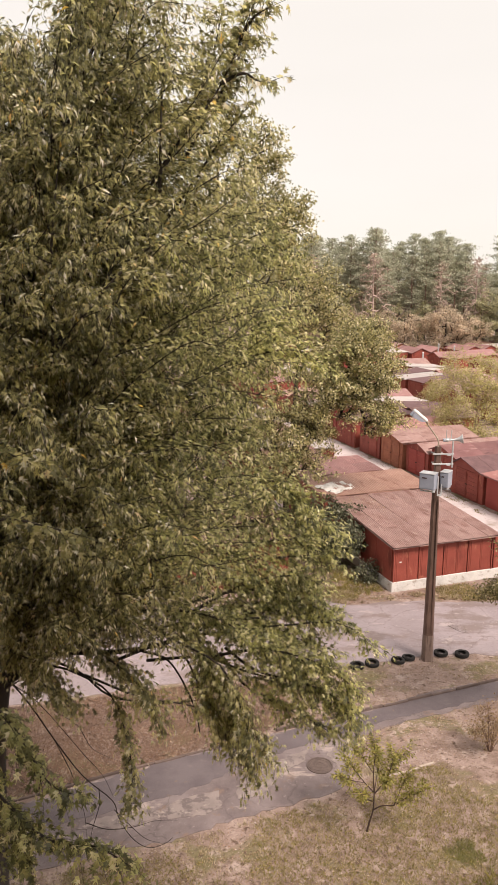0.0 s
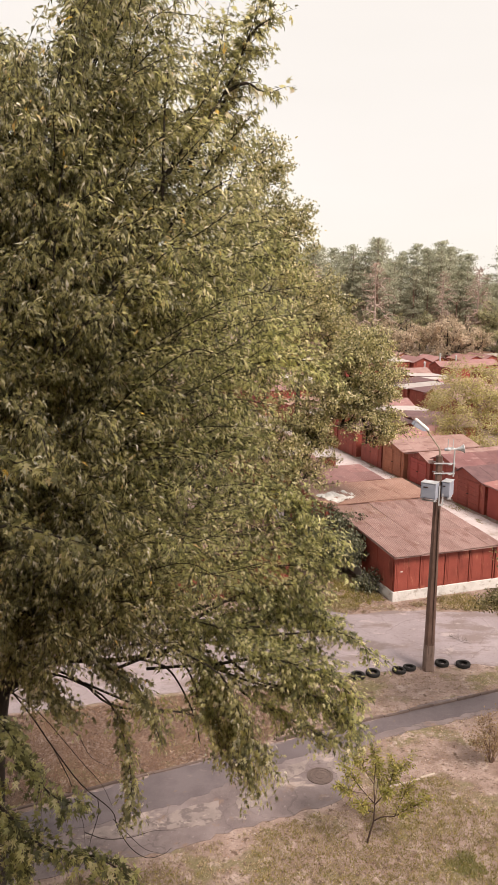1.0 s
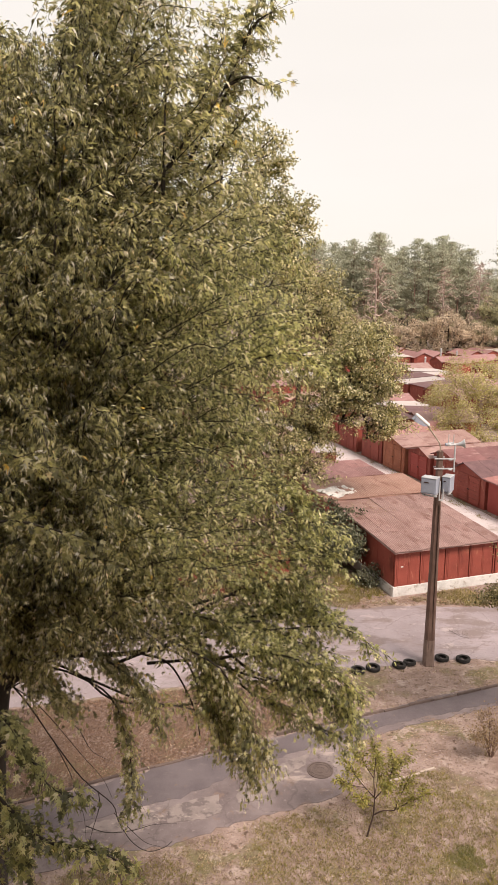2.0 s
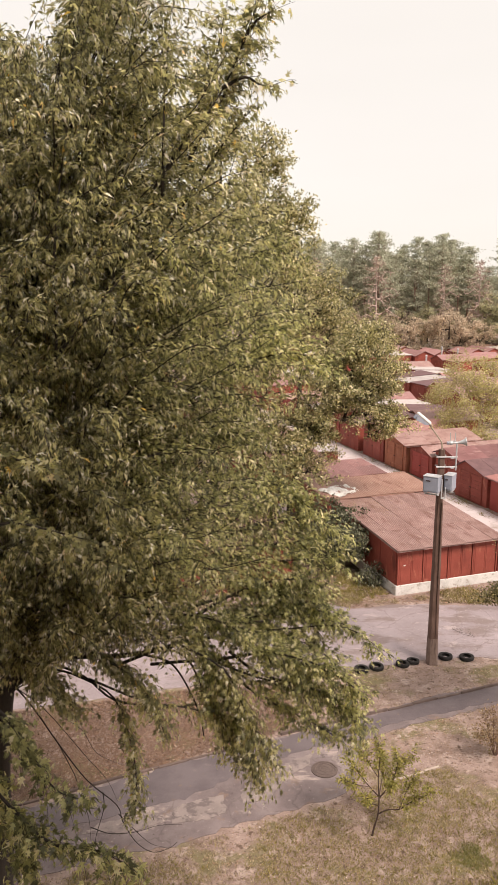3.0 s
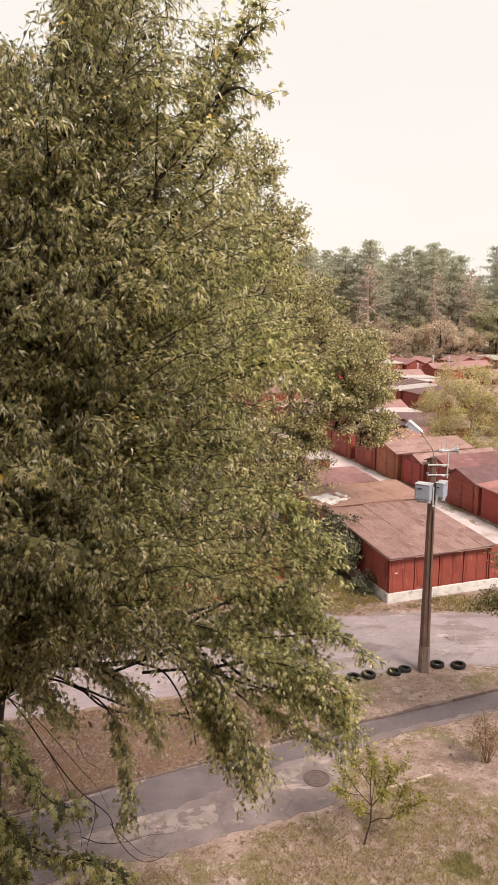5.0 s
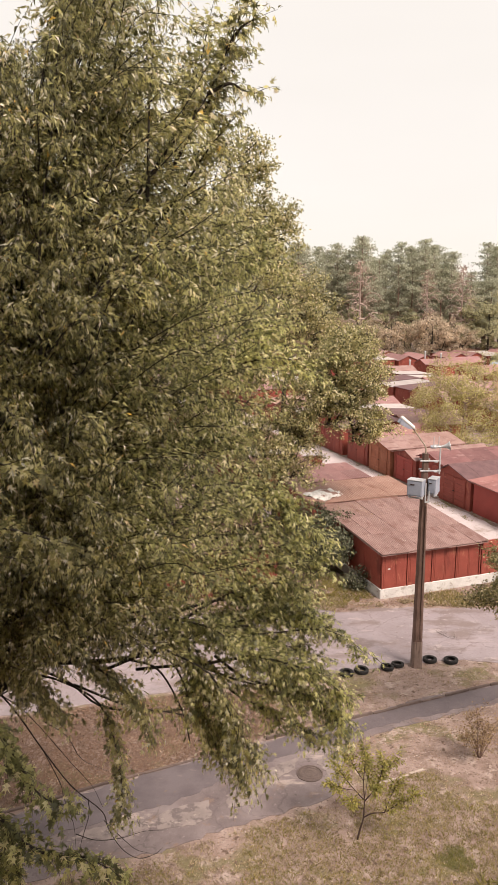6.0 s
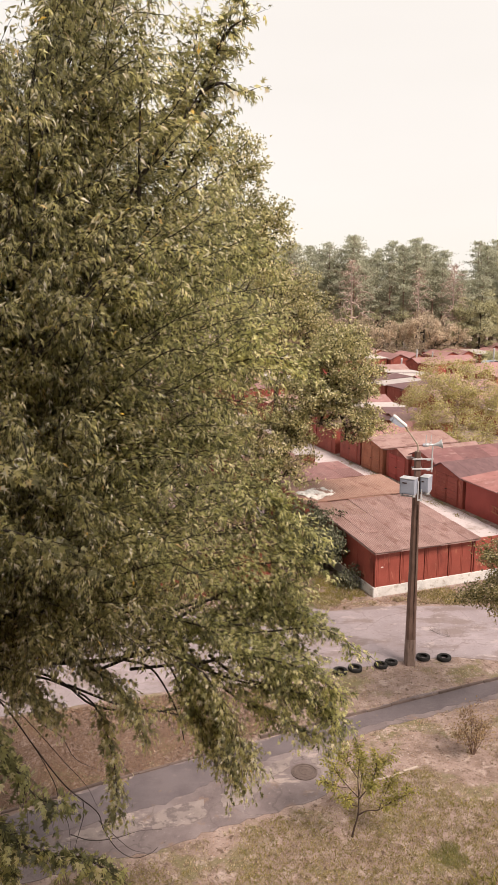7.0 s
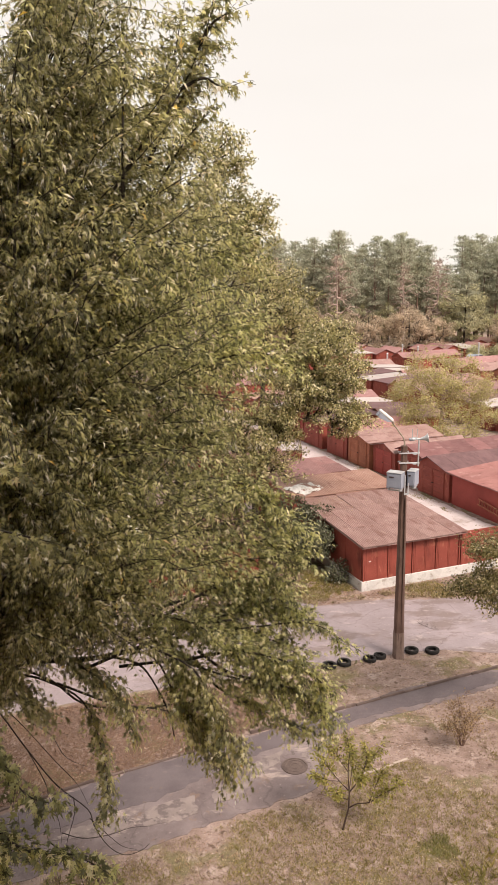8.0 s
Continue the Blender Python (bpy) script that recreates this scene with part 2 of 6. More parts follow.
M["pole"] = surf("weathered_pole", [(0.3, (0.093, 0.056, 0.045)), (0.6, (0.146, 0.091, 0.074))], 1.5, 0.85, 0.4, 30,
                 [((0.074, 0.042, 0.032), 1.2, 0.5, 0.68, (6, 6, 0.5)), ((0.265, 0.181, 0.149), 1.5, 0.64, 0.74, (5, 5, 0.6))])
M["pole_pale"] = surf("bare_concrete_foot", [(0.3, (0.156, 0.110, 0.094)), (0.6, (0.213, 0.154, 0.132))], 2, 0.9, 0.4, 30, [((0.104, 0.069, 0.056), 1.2, 0.5, 0.68, (6, 6, 0.7))])
M["cabinet"] = surf("grey_painted_cabinet", [(0.3, (0.262, 0.284, 0.348)), (0.7, (0.320, 0.343, 0.411))], 3, 0.5, 0.05, 40, [((0.349, 0.353, 0.385), 2.0, 0.62, 0.74, (3, 3, 0.5))])
M["pale_metal"] = surf("pale_galvanised_steel", [(0.3, (0.42, 0.43, 0.45)), (0.7, (0.54, 0.55, 0.57))], 4, 0.45, 0.05, 40, metal=0.3)
M["arm"] = surf("brown_painted_tube", [(0.3, (0.30, 0.24, 0.19)), (0.7, (0.4, 0.33, 0.27))], 4, 0.6, 0.1, 40)
M["lamp_glass"] = surf("milky_lamp_cover", [(0.3, (0.72, 0.72, 0.72)), (0.7, (0.8, 0.8, 0.8))], 4, 0.35, 0.0)
M["tyre"] = surf("weathered_tyre_rubber", [(0.3, (0.014, 0.013, 0.013)), (0.7, (0.028, 0.026, 0.025))], 5, 0.95, 0.3, 60, [((0.07, 0.058, 0.05), 4, 0.64, 0.74, ONE)])
M["iron"] = surf("rusty_cast_iron", [(0.3, (0.10, 0.075, 0.068)), (0.7, (0.16, 0.12, 0.108))], 6, 0.8, 0.4, 60, metal=0.2)
M["bark"] = surf("grey_brown_bark", [(0.3, (0.022, 0.018, 0.015)), (0.7, (0.05, 0.04, 0.034))], 6, 0.95, 0.7, 25, stretch=(1, 1, 0.3))
M["bark_pine"] = surf("pinkish_pine_bark", [(0.3, (0.17, 0.10, 0.08)), (0.7, (0.30, 0.19, 0.15))], 4, 0.95, 0.5, 12, stretch=(1, 1, 0.3))
M["bark_dead"] = surf("bare_pinkish_dead_wood", [(0.3, (0.34, 0.25, 0.22)), (0.7, (0.46, 0.36, 0.32))], 4, 0.95, 0.3, 12)
M["leaf_maple"] = leafy("maple_leaves", [(0.0, (0.069, 0.069, 0.037)), (0.3, (0.159, 0.156, 0.081)), (0.6, (0.295, 0.283, 0.148)), (0.8, (0.398, 0.375, 0.213)), (0.92, (0.475, 0.448, 0.340)), (0.985, (0.623, 0.594, 0.554)), (1.0, (0.505, 0.367, 0.126))], 0.58, 0.4, 2.5)
# a lit copy of the maple leaves: the sunlight's yellow is in the colour
M["leaf_sunlit"] = leafy("sunlit_maple_leaves", [(0.0, (0.068, 0.071, 0.037)), (0.3, (0.173, 0.177, 0.087)), (0.6, (0.339, 0.338, 0.164)), (0.85, (0.481, 0.464, 0.250)), (1.0, (0.641, 0.590, 0.444))], 0.55, 0.4, 2.0)
M["leaf_oak"] = leafy("dull_dark_leaves", [(0.0, (0.11, 0.108, 0.05)), (0.35, (0.25, 0.24, 0.112)), (0.65, (0.41, 0.38, 0.19)), (0.9, (0.56, 0.5, 0.3)), (1.0, (0.8, 0.74, 0.6))], 0.45, 0.45, 1.5)
M["leaf_apple"] = leafy("dark_olive_leaves", [(0.0, (0.09, 0.085, 0.034)), (0.5, (0.185, 0.165, 0.068)), (0.85, (0.31, 0.255, 0.12)), (1.0, (0.52, 0.44, 0.3))], 0.3, 0.4)
M["grass_lush"] = leafy("lush_green_blades", [(0.0, (0.132, 0.135, 0.050)), (0.6, (0.193, 0.185, 0.070)), (1.0, (0.275, 0.240, 0.105))], 0.25, 0.8)
M["leaf_elder"] = leafy("dark_elder_leaves", [(0.0, (0.04, 0.044, 0.026)), (0.5, (0.085, 0.09, 0.05)), (0.85, (0.18, 0.18, 0.105)), (1.0, (0.36, 0.36, 0.28))], 0.25, 0.7)
M["leaf_yellow"] = leafy("yellowing_leaves", [(0.0, (0.336, 0.321, 0.133)), (0.5, (0.447, 0.409, 0.181)), (0.85, (0.548, 0.486, 0.278)), (1.0, (0.650, 0.553, 0.410))], 0.5)
M["leaf_sapling"] = leafy("yellow_green_leaves", [(0.0, (0.167, 0.164, 0.041)), (0.5, (0.265, 0.248, 0.072)), (1.0, (0.391, 0.337, 0.108))], 0.4)
M["leaf_rust"] = leafy("reddish_brown_leaves", [(0.0, (0.3, 0.22, 0.18)), (0.5, (0.4, 0.3, 0.245)), (1.0, (0.5, 0.39, 0.32))], 0.45)
# needles and distant leaves are pale: distance haze is put into these colours
M["needles"] = leafy("hazed_pine_needles", [(0.0, (0.277, 0.289, 0.211)), (0.5, (0.392, 0.399, 0.303)), (1.0, (0.507, 0.497, 0.388))], 0.4, 0.7)
M["leaf_far"] = leafy("hazed_distant_green_leaves", [(0.0, (0.286, 0.281, 0.180)), (0.5, (0.410, 0.396, 0.248)), (1.0, (0.546, 0.506, 0.323))], 0.45)
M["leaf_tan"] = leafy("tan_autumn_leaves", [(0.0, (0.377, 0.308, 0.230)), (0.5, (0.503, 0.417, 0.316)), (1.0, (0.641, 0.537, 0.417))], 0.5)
M["grass"] = leafy("dry_grass_blades", [(0.0, (0.196, 0.148, 0.083)), (0.35, (0.274, 0.212, 0.124)), (0.7, (0.363, 0.287, 0.184)), (1.0, (0.489, 0.410, 0.282))], 0.2, 0.8)
M["grass_green"] = leafy("green_grass_blades", [(0.0, (0.142, 0.128, 0.037)), (0.6, (0.225, 0.191, 0.057)), (1.0, (0.332, 0.259, 0.087))], 0.25, 0.8)
M["litter"] = leafy("fallen_leaves", [(0.0, (0.190, 0.104, 0.065)), (0.5, (0.304, 0.190, 0.130)), (0.92, (0.361, 0.266, 0.194)), (1.0, (0.522, 0.446, 0.410))], 0.0, 0.8)
# brown leaf litter with the maple's shade put into its colour
M["litter_shaded"] = leafy("shaded_brown_leaf_litter", [(0.0, (0.115, 0.064, 0.042)), (0.6, (0.165, 0.096, 0.064)), (0.95, (0.215, 0.132, 0.088)), (1.0, (0.38, 0.29, 0.22))], 0.0, 0.8)
M["car_paint"] = surf("pale_blue_car_paint", [(0.3, (0.3, 0.36, 0.45)), (0.7, (0.36, 0.42, 0.5))], 2, 0.25, 0.0)
M["plaster"] = surf("pale_plaster", [(0.3, (0.42, 0.38, 0.33)), (0.7, (0.5, 0.46, 0.4))], 1.0, 0.9, 0.3, 20)
M["stem"] = surf("thin_reddish_stems", [(0.3, (0.10, 0.06, 0.045)), (0.7, (0.18, 0.11, 0.085))], 5, 0.9, 0.2)
M["stem_dark"] = surf("dark_smooth_bark", [(0.3, (0.05, 0.032, 0.026)), (0.7, (0.095, 0.062, 0.05))], 5, 0.9, 0.2)
M["leaf_bush"] = leafy("small_reddish_leaves", [(0.0, (0.16, 0.10, 0.06)), (0.5, (0.25, 0.17, 0.09)), (1.0, (0.36, 0.25, 0.13))], 0.3)

# ---- building helpers ----
def part(name, bm, material, parent=None, label="", smooth=False, kind=""):
    """Links a bmesh as one mesh object, under parent where there is one."""
    me = bpy.data.meshes.new(name)
    bm.to_mesh(me)
    bm.free()
    me.materials.append(material)
    if smooth:
        for p in me.polygons:
            p.use_smooth = True
    ob = new(name, me)
    ob.parent = parent
    return tagged(ob, label, "", "", kind)


def piece(name, me, parent, m=None):
    """One more object on a shared mesh."""
    ob = new(name, me)
    ob.parent = parent
    if m is not None:
        ob.matrix_basis = m
    return ob


def thing(name, m, label, category, group="", kind=""):
    ob = new(name)
    ob.empty_display_size = 0.3
    ob.matrix_basis = m
    return tagged(ob, label, category, group, kind)


def mesh_of(name, bm, material):
    me = bpy.data.meshes.new(name)
    bm.to_mesh(me)
    bm.free()
    me.materials.append(material)
    return me


def box(bm, x0, x1, y0, y1, z0, z1, bevel=0.0):
    m = Matrix.LocRotScale(((x0 + x1) / 2, (y0 + y1) / 2, (z0 + z1) / 2), None, (x1 - x0, y1 - y0, z1 - z0))
    made = bmesh.ops.create_cube(bm, size=1, matrix=m)
    if bevel:
        edges = list({e for v in made["verts"] for e in v.link_edges})
        bmesh.ops.bevel(bm, geom=edges, offset=bevel, segments=1, affect="EDGES")
    return bm


def solid(bm, lower, upper):
    """A solid between two rings of points with the same number of corners."""
    a = [bm.verts.new(p) for p in lower]
    b = [bm.verts.new(p) for p in upper]
    n = len(a)
    bm.faces.new(a[::-1])
    bm.faces.new(b)
    for i in range(n):
        bm.faces.new((a[i], a[(i + 1) % n], b[(i + 1) % n], b[i]))
    return bm


def slab(bm, corners, thick):
    """A tilted plate: its upper corners, counter-clockwise from above, and its thickness."""
    return solid(bm, [(x, y, z - thick) for x, y, z in corners], corners)


def tube(bm, points, radii, sides=8, caps=True):
    pts = [Vector(p) for p in points]
    if isinstance(radii, (int, float)):
        radii = [radii] * len(pts)
    rings = []
    for i, p in enumerate(pts):
        d = (pts[min(i + 1, len(pts) - 1)] - pts[max(i - 1, 0)]).normalized()
        side = d.cross(Vector((0.31, 0.95, 0.12))).normalized()
        up = side.cross(d)
        rings.append([bm.verts.new(p + (side * math.cos(a) + up * math.sin(a)) * radii[i]) for a in (2 * math.pi * k / sides for k in range(sides))])
    for r0, r1 in zip(rings, rings[1:]):
        for k in range(sides):
            bm.faces.new((r0[k], r0[(k + 1) % sides], r1[(k + 1) % sides], r1[k]))
    if caps:
        bm.faces.new(rings[0][::-1])
        bm.faces.new(rings[-1])
    return bm


def bent(points, k=4):
    """The same line drawn as a smooth curve through its points."""
    p = [Vector(q) for q in points]
    p = [p[0] * 2 - p[1]] + p + [p[-1] * 2 - p[-2]]
    out = []
    for i in range(1, len(p) - 2):
        a, b, c, d = p[i - 1:i + 3]
        for j in range(k):
            t = j / k
            out.append(0.5 * ((2 * b) + (c - a) * t + (2 * a - 5 * b + 4 * c - d) * t * t + (3 * b - a - 3 * c + d) * t ** 3))
    return out + [p[-2]]


def lathe(bm, profile, sides=24):
    """Turns a profile of (radius, height) round the z axis into a closed ring."""
    rings = [[bm.verts.new((r * math.cos(2 * math.pi * k / sides), r * math.sin(2 * math.pi * k / sides), z)) for k in range(sides)] for r, z in profile]
    n = len(rings)
    for i in range(n):
        for k in range(sides):
            a, b = rings[i], rings[(i + 1) % n]
            bm.faces.new((a[k], a[(k + 1) % sides], b[(k + 1) % sides], b[k]))
    bmesh.ops.recalc_face_normals(bm, faces=bm.faces)
    return bm


def ragged(points, step, amount, seed):
    """A closed outline with its sides cut into short steps, each a little out of line."""
    r = random.Random(seed)
    out = []
    for a, b in zip(points, points[1:] + points[:1]):
        a, b = Vector(a).to_2d(), Vector(b).to_2d()
        k = max(1, int((b - a).length / step))
        if (b - a).length > 80:
            k = 1
        for i in range(k):
            p = a.lerp(b, i / k)
            out.append((p.x + r.uniform(-amount, amount), p.y + r.uniform(-amount, amount)))
    return out


def sheet(name, outline, z, material, label, seed=1, step=0.35, amount=0.06, category="ground"):
    bm = bmesh.new()
    ring = ragged(outline, step, amount, seed)
    low = [bm.verts.new((x, y, z - 0.06)) for x, y in ring]
    top = [bm.verts.new((x, y, z)) for x, y in ring]
    f = bm.faces.new(top)
    f.normal_update()
    if sum(a[0] * b[1] - b[0] * a[1] for a, b in zip(ring, ring[1:] + ring[:1])) < 0:
        f.normal_flip()
    for i in range(len(ring)):
        j = (i + 1) % len(ring)
        bm.faces.new((low[i], low[j], top[j], top[i]))
    f.normal_update()
    bmesh.ops.triangulate(bm, faces=[f], ngon_method="EAR_CLIP")
    bmesh.ops.recalc_face_normals(bm, faces=bm.faces)
    return tagged(part(name, bm, material), label, category, "", "structure")


def many(name, verts, faces, material, parent=None, label="", smooth=False, kind="stuff"):
    """Many alike pieces as one mesh, from arrays of corners and faces."""
    me = bpy.data.meshes.new(name)
    verts = np.asarray(verts, dtype=np.float32)
    faces = np.asarray(faces, dtype=np.int32)
    k = faces.shape[1]
    me.vertices.add(len(verts))
    me.vertices.foreach_set("co", verts.ravel())
    me.loops.add(faces.size)
    me.loops.foreach_set("vertex_index", faces.ravel())
    me.polygons.add(len(faces))
    me.polygons.foreach_set("loop_start", np.arange(0, faces.size, k, dtype=np.int32))
    me.update(calc_edges=True)
    if smooth:
        me.polygons.foreach_set("use_smooth", np.ones(len(faces), dtype=bool))
    me.materials.append(material)
    ob = new(name, me)
    ob.parent = parent
    return tagged(ob, label, "", "", kind)


def scatter(template, faces, places, forward, normal, sizes, fold=None):
    """Copies of a small template, each at its place, with its own y axis (forward), z axis (normal) and size."""
    f = forward / np.linalg.norm(forward, axis=1, keepdims=True)
    s = np.cross(f, normal)
    s /= np.linalg.norm(s, axis=1, keepdims=True) + 1e-9
    n = np.cross(s, f)
    t = template[None] * sizes[:, None, None]
    if fold is not None:
        t = t * np.stack([fold, np.ones_like(fold), 1 + 2.5 * (1 - fold)], axis=1)[:, None]
    v = places[:, None] + t[..., 0:1] * s[:, None] + t[..., 1:2] * f[:, None] + t[..., 2:3] * n[:, None]
    idx = faces[None] + (np.arange(len(places)) * len(template))[:, None, None]
    return v.reshape(-1, 3), idx.reshape(-1, faces.shape[1])


def lobed_leaf():
    """A deeply cut leaf of five lobes, one unit long, folded up a little along its midrib, its tips drooping; one island."""
    half = [(0.4, 0.22, -0.03), (0.12, 0.31, 0.03), (0.46, 0.74, -0.11), (0.085, 0.5, 0.03)]
    rim = [(0, 0, 0)] + half + [(0, 1.0, -0.2)] + [(-x, y, z) for x, y, z in half[::-1]]
    v = rim + [(0, 0.36, 0.0)]
    n = len(rim)
    return np.array(v, float), np.array([(n, i, (i + 1) % n) for i in range(n)])


def plain_leaf(wide=0.3):
    v = np.array([(0, 0, 0), (wide, 0.45, 0.06), (0, 1, -0.12), (-wide, 0.45, 0.06)], dtype=float)
    return v, np.array([(0, 1, 2), (0, 2, 3)])


def three_lobes():
    """The same leaf in fewer faces, for the inner crown."""
    return np.array([(0, 0, 0), (0.42, 0.62, -0.08), (0.085, 0.36, 0.03), (0, 1, -0.2), (-0.085, 0.36, 0.03), (-0.42, 0.62, -0.08)], float), np.array([(0, 1, 2), (0, 2, 3), (0, 3, 4), (0, 4, 5)])


LOBED, INNER, OVAL, LANCE, NARROW = lobed_leaf(), three_lobes(), plain_leaf(0.32), plain_leaf(0.2), plain_leaf(0.14)

# ---- ground, road, path, kerbs ----
bm = bmesh.new()
bmesh.ops.create_grid(bm, x_segments=60, y_segments=60, size=900)
tagged(part("ground", bm, M["ground"]), "dry patchy lawn and bare soil with fallen leaves", "ground", "", "structure")

# the plain block of flats behind the window, which closes the place
# unseen; its height and right end are set to shade the maple's lower left
tagged(part("wall_building", box(bmesh.new(), -45, 8, -12, -1.0, -0.1, 29), M["plaster"]), "unseen plain plastered wall of a block of flats", "wall", "", "structure")

ROW = pose(6.6, 33.75, 0, 0, 0, 19)                # the garage rows' own axes: u along the front, v away from the road


def uv(u, v, z=0.0):
    return ROW @ Vector((u, v, z))


def uv2(*pairs):
    return [tuple(uv(u, v).to_2d()) for u, v in pairs]


sheet("road", [(-60, 11.5), (-6.2, 24.5), (-2.3, 25.5), (2.5, 26.35), (6.6, 27.5), (8.9, 27.75), (10.6, 27.35), (14, 27.2), (70, 27),
               (70, 36), (20, 33.2), (12.7, 32.6), (6.6, 32.75), (4.4, 32.2), (3.1, 33.0), (-7, 31.0), (-60, 19)], 0.008, M["road"],
      "worn pale grey concrete road with cracks and dirt", 3, 0.4, 0.09, "road")
sheet("alley_pavement", uv2((5.9, 1.5), (12.2, 1.5), (12.3, 40), (12.2, 75), (6.0, 75), (5.9, 40)), 0.01, M["alley"],
      "pale concrete alley between rows of garages", 5, 0.5, 0.12, "road")
sheet("yard_pavement", uv2((-0.6, 12.6), (5.94, 9.9), (5.94, 19.6), (-0.6, 19.6)), 0.014, M["alley"],
      "pale concrete yard behind the first garages", 6, 0.5, 0.1, "road")
sheet("footpath", [(-14, 15.9), (-5.66, 19.25), (-4.05, 20.2), (-1.95, 21.2), (0.72, 22.3), (4.25, 23.82), (6.23, 24.8), (8.05, 25.45), (10.42, 26.05), (30, 33),
                   (30, 32.2), (10.0, 24.9), (7.14, 23.76), (4.6, 22.75), (3.55, 22.2), (3.2, 21.2), (3.0, 20.1), (2.6, 19.55), (1.26, 18.93), (-0.63, 18.2), (-2.09, 17.5), (-3.8, 17.05), (-14, 12.8)],
      0.011, M["path"], "cracked old asphalt footpath with worn pale patches", 7, 0.22, 0.07, "path")


sheet("asphalt_strip", [(-14, 15.8), (-5.66, 19.15), (-4.05, 20.1), (-1.95, 21.1), (0.72, 22.2), (4.25, 23.72), (6.23, 24.7), (8.05, 25.35), (10.42, 25.95), (20, 29.4),
                        (20, 29.0), (10.0, 25.1), (7.14, 24.0), (4.6, 23.1), (3.4, 22.5), (1.6, 21.6), (0.2, 20.9), (-1.0, 20.0), (-2.0, 19.35), (-3.2, 18.9), (-14, 14.6)],
      0.017, M["asphalt_dark"], "darker strip of asphalt along the footpath", 9, 0.2, 0.07, "path")
for shape in ([(-2.2, 18.3), (-1.2, 18.5), (-0.75, 18.75), (-0.9, 19.5), (-1.7, 19.25), (-2.25, 18.9)], [(-4.6, 17.9), (-3.2, 18.0), (-2.5, 18.4), (-2.7, 18.75), (-4.2, 18.3)],
              [(-0.3, 19.1), (0.6, 19.35), (0.75, 19.9), (0.05, 20.15), (-0.35, 19.7)], [(1.0, 20.3), (1.7, 20.9), (1.9, 21.5), (1.3, 21.2), (0.7, 20.7)],
              [(2.6, 20.2), (3.2, 20.9), (3.3, 21.7), (2.7, 21.6), (2.4, 21.2), (2.65, 20.8)]):
    sheet("worn_patch", shape, 0.021, M["worn_patch"], "worn pale patch in the old asphalt", 11, 0.09, 0.04, "path")


def kerb_run(name, a, b, wide, tall, length, material, label, seed):
    """A run of kerbstones, each a little out of line."""
    r = random.Random(seed)
    a, b = Vector(a), Vector(b)
    d = (b - a).normalized()
    turn = math.degrees(math.atan2(d.y, d.x))
    run = thing(name, pose(a.x, a.y, 0, 0, 0, turn), label, "kerb", "", "structure")
    stone = mesh_of("kerbstone", box(bmesh.new(), 0, length - 0.02, -wide / 2, wide / 2, -0.1, tall, 0.012), material)
    for i in range(int((b - a).length / length)):
        piece("kerbstone", stone, run, pose(i * length, r.uniform(-0.015, 0.015), r.uniform(-0.025, 0.012), r.uniform(-2, 2), r.uniform(-0.8, 0.8), r.uniform(-0.9, 0.9)))


kerb_run("kerb_far", (-12.0, 16.65), (0.72, 22.36), 0.07, 0.075, 1.0, M["kerb"], "weathered reddish brown concrete kerb beside the footpath", 1)
kerb_run("kerb_right", (0.9, 22.46), (12.5, 27.0), 0.07, 0.1, 1.0, M["kerb"], "weathered reddish brown concrete kerb beside the footpath", 2)
kerb_run("kerb_near", (4.15, 20.15), (5.85, 20.88), 0.085, 0.05, 0.55, M["kerb_pale"], "broken pale kerb half sunk in dry grass", 3)

# ---- garages ----
def door_pair(parent, x0, x1, z0, z1, material, y=0.0, ribs=3):
    """Two steel leaves on the front, with bars across them, strap hinges and a hasp."""
    mid = (x0 + x1) / 2
    for a, b in ((x0, mid - 0.012), (mid + 0.012, x1)):
        leaf = part("door", box(bmesh.new(), a, b, y - 0.045, y + 0.01, z0, z1, 0.008), material, parent)
        if ribs:
            bar = mesh_of("door_bar", box(bmesh.new(), a + 0.085, b - 0.085, y - 0.07, y - 0.045, -0.035, 0.035), material)
            stile = mesh_of("door_stile", box(bmesh.new(), -0.03, 0.03, y - 0.068, y - 0.045, z0 + 0.05, z1 - 0.05), material)
            for i in range(ribs):
                piece("door_bar", bar, leaf, pose(0, 0, z0 + (z1 - z0) * (i + 0.5) / ribs))
            for x in (a + 0.05, b - 0.05):
                piece("door_stile", stile, leaf, pose(x, 0, 0))
    part("hasp", box(bmesh.new(), mid - 0.09, mid + 0.09, y - 0.1, y - 0.07, z0 + (z1 - z0) * 0.48, z0 + (z1 - z0) * 0.48 + 0.06), M["dark"], parent, "dark steel hasp")


def corrugated(bm, lx, ly, thick, pitch, amp):
    """A sheet with waves across its width, running down the slope."""
    n = max(3, int(round(lx / pitch))) * 4
    rows = [[bm.verts.new((lx * i / n, y, amp * math.sin(i * math.pi / 2) + dz)) for i in range(n + 1)] for y, dz in ((0, 0), (ly, 0), (ly, -thick), (0, -thick))]
    for r0, r1 in zip(rows, rows[1:] + rows[:1]):
        for i in range(n):
            bm.faces.new((r0[i], r0[i + 1], r1[i + 1], r1[i]))
    for i in (0, n):
        bm.faces.new([r[i] for r in rows])
    bmesh.ops.recalc_face_normals(bm, faces=bm.faces)
    return bm


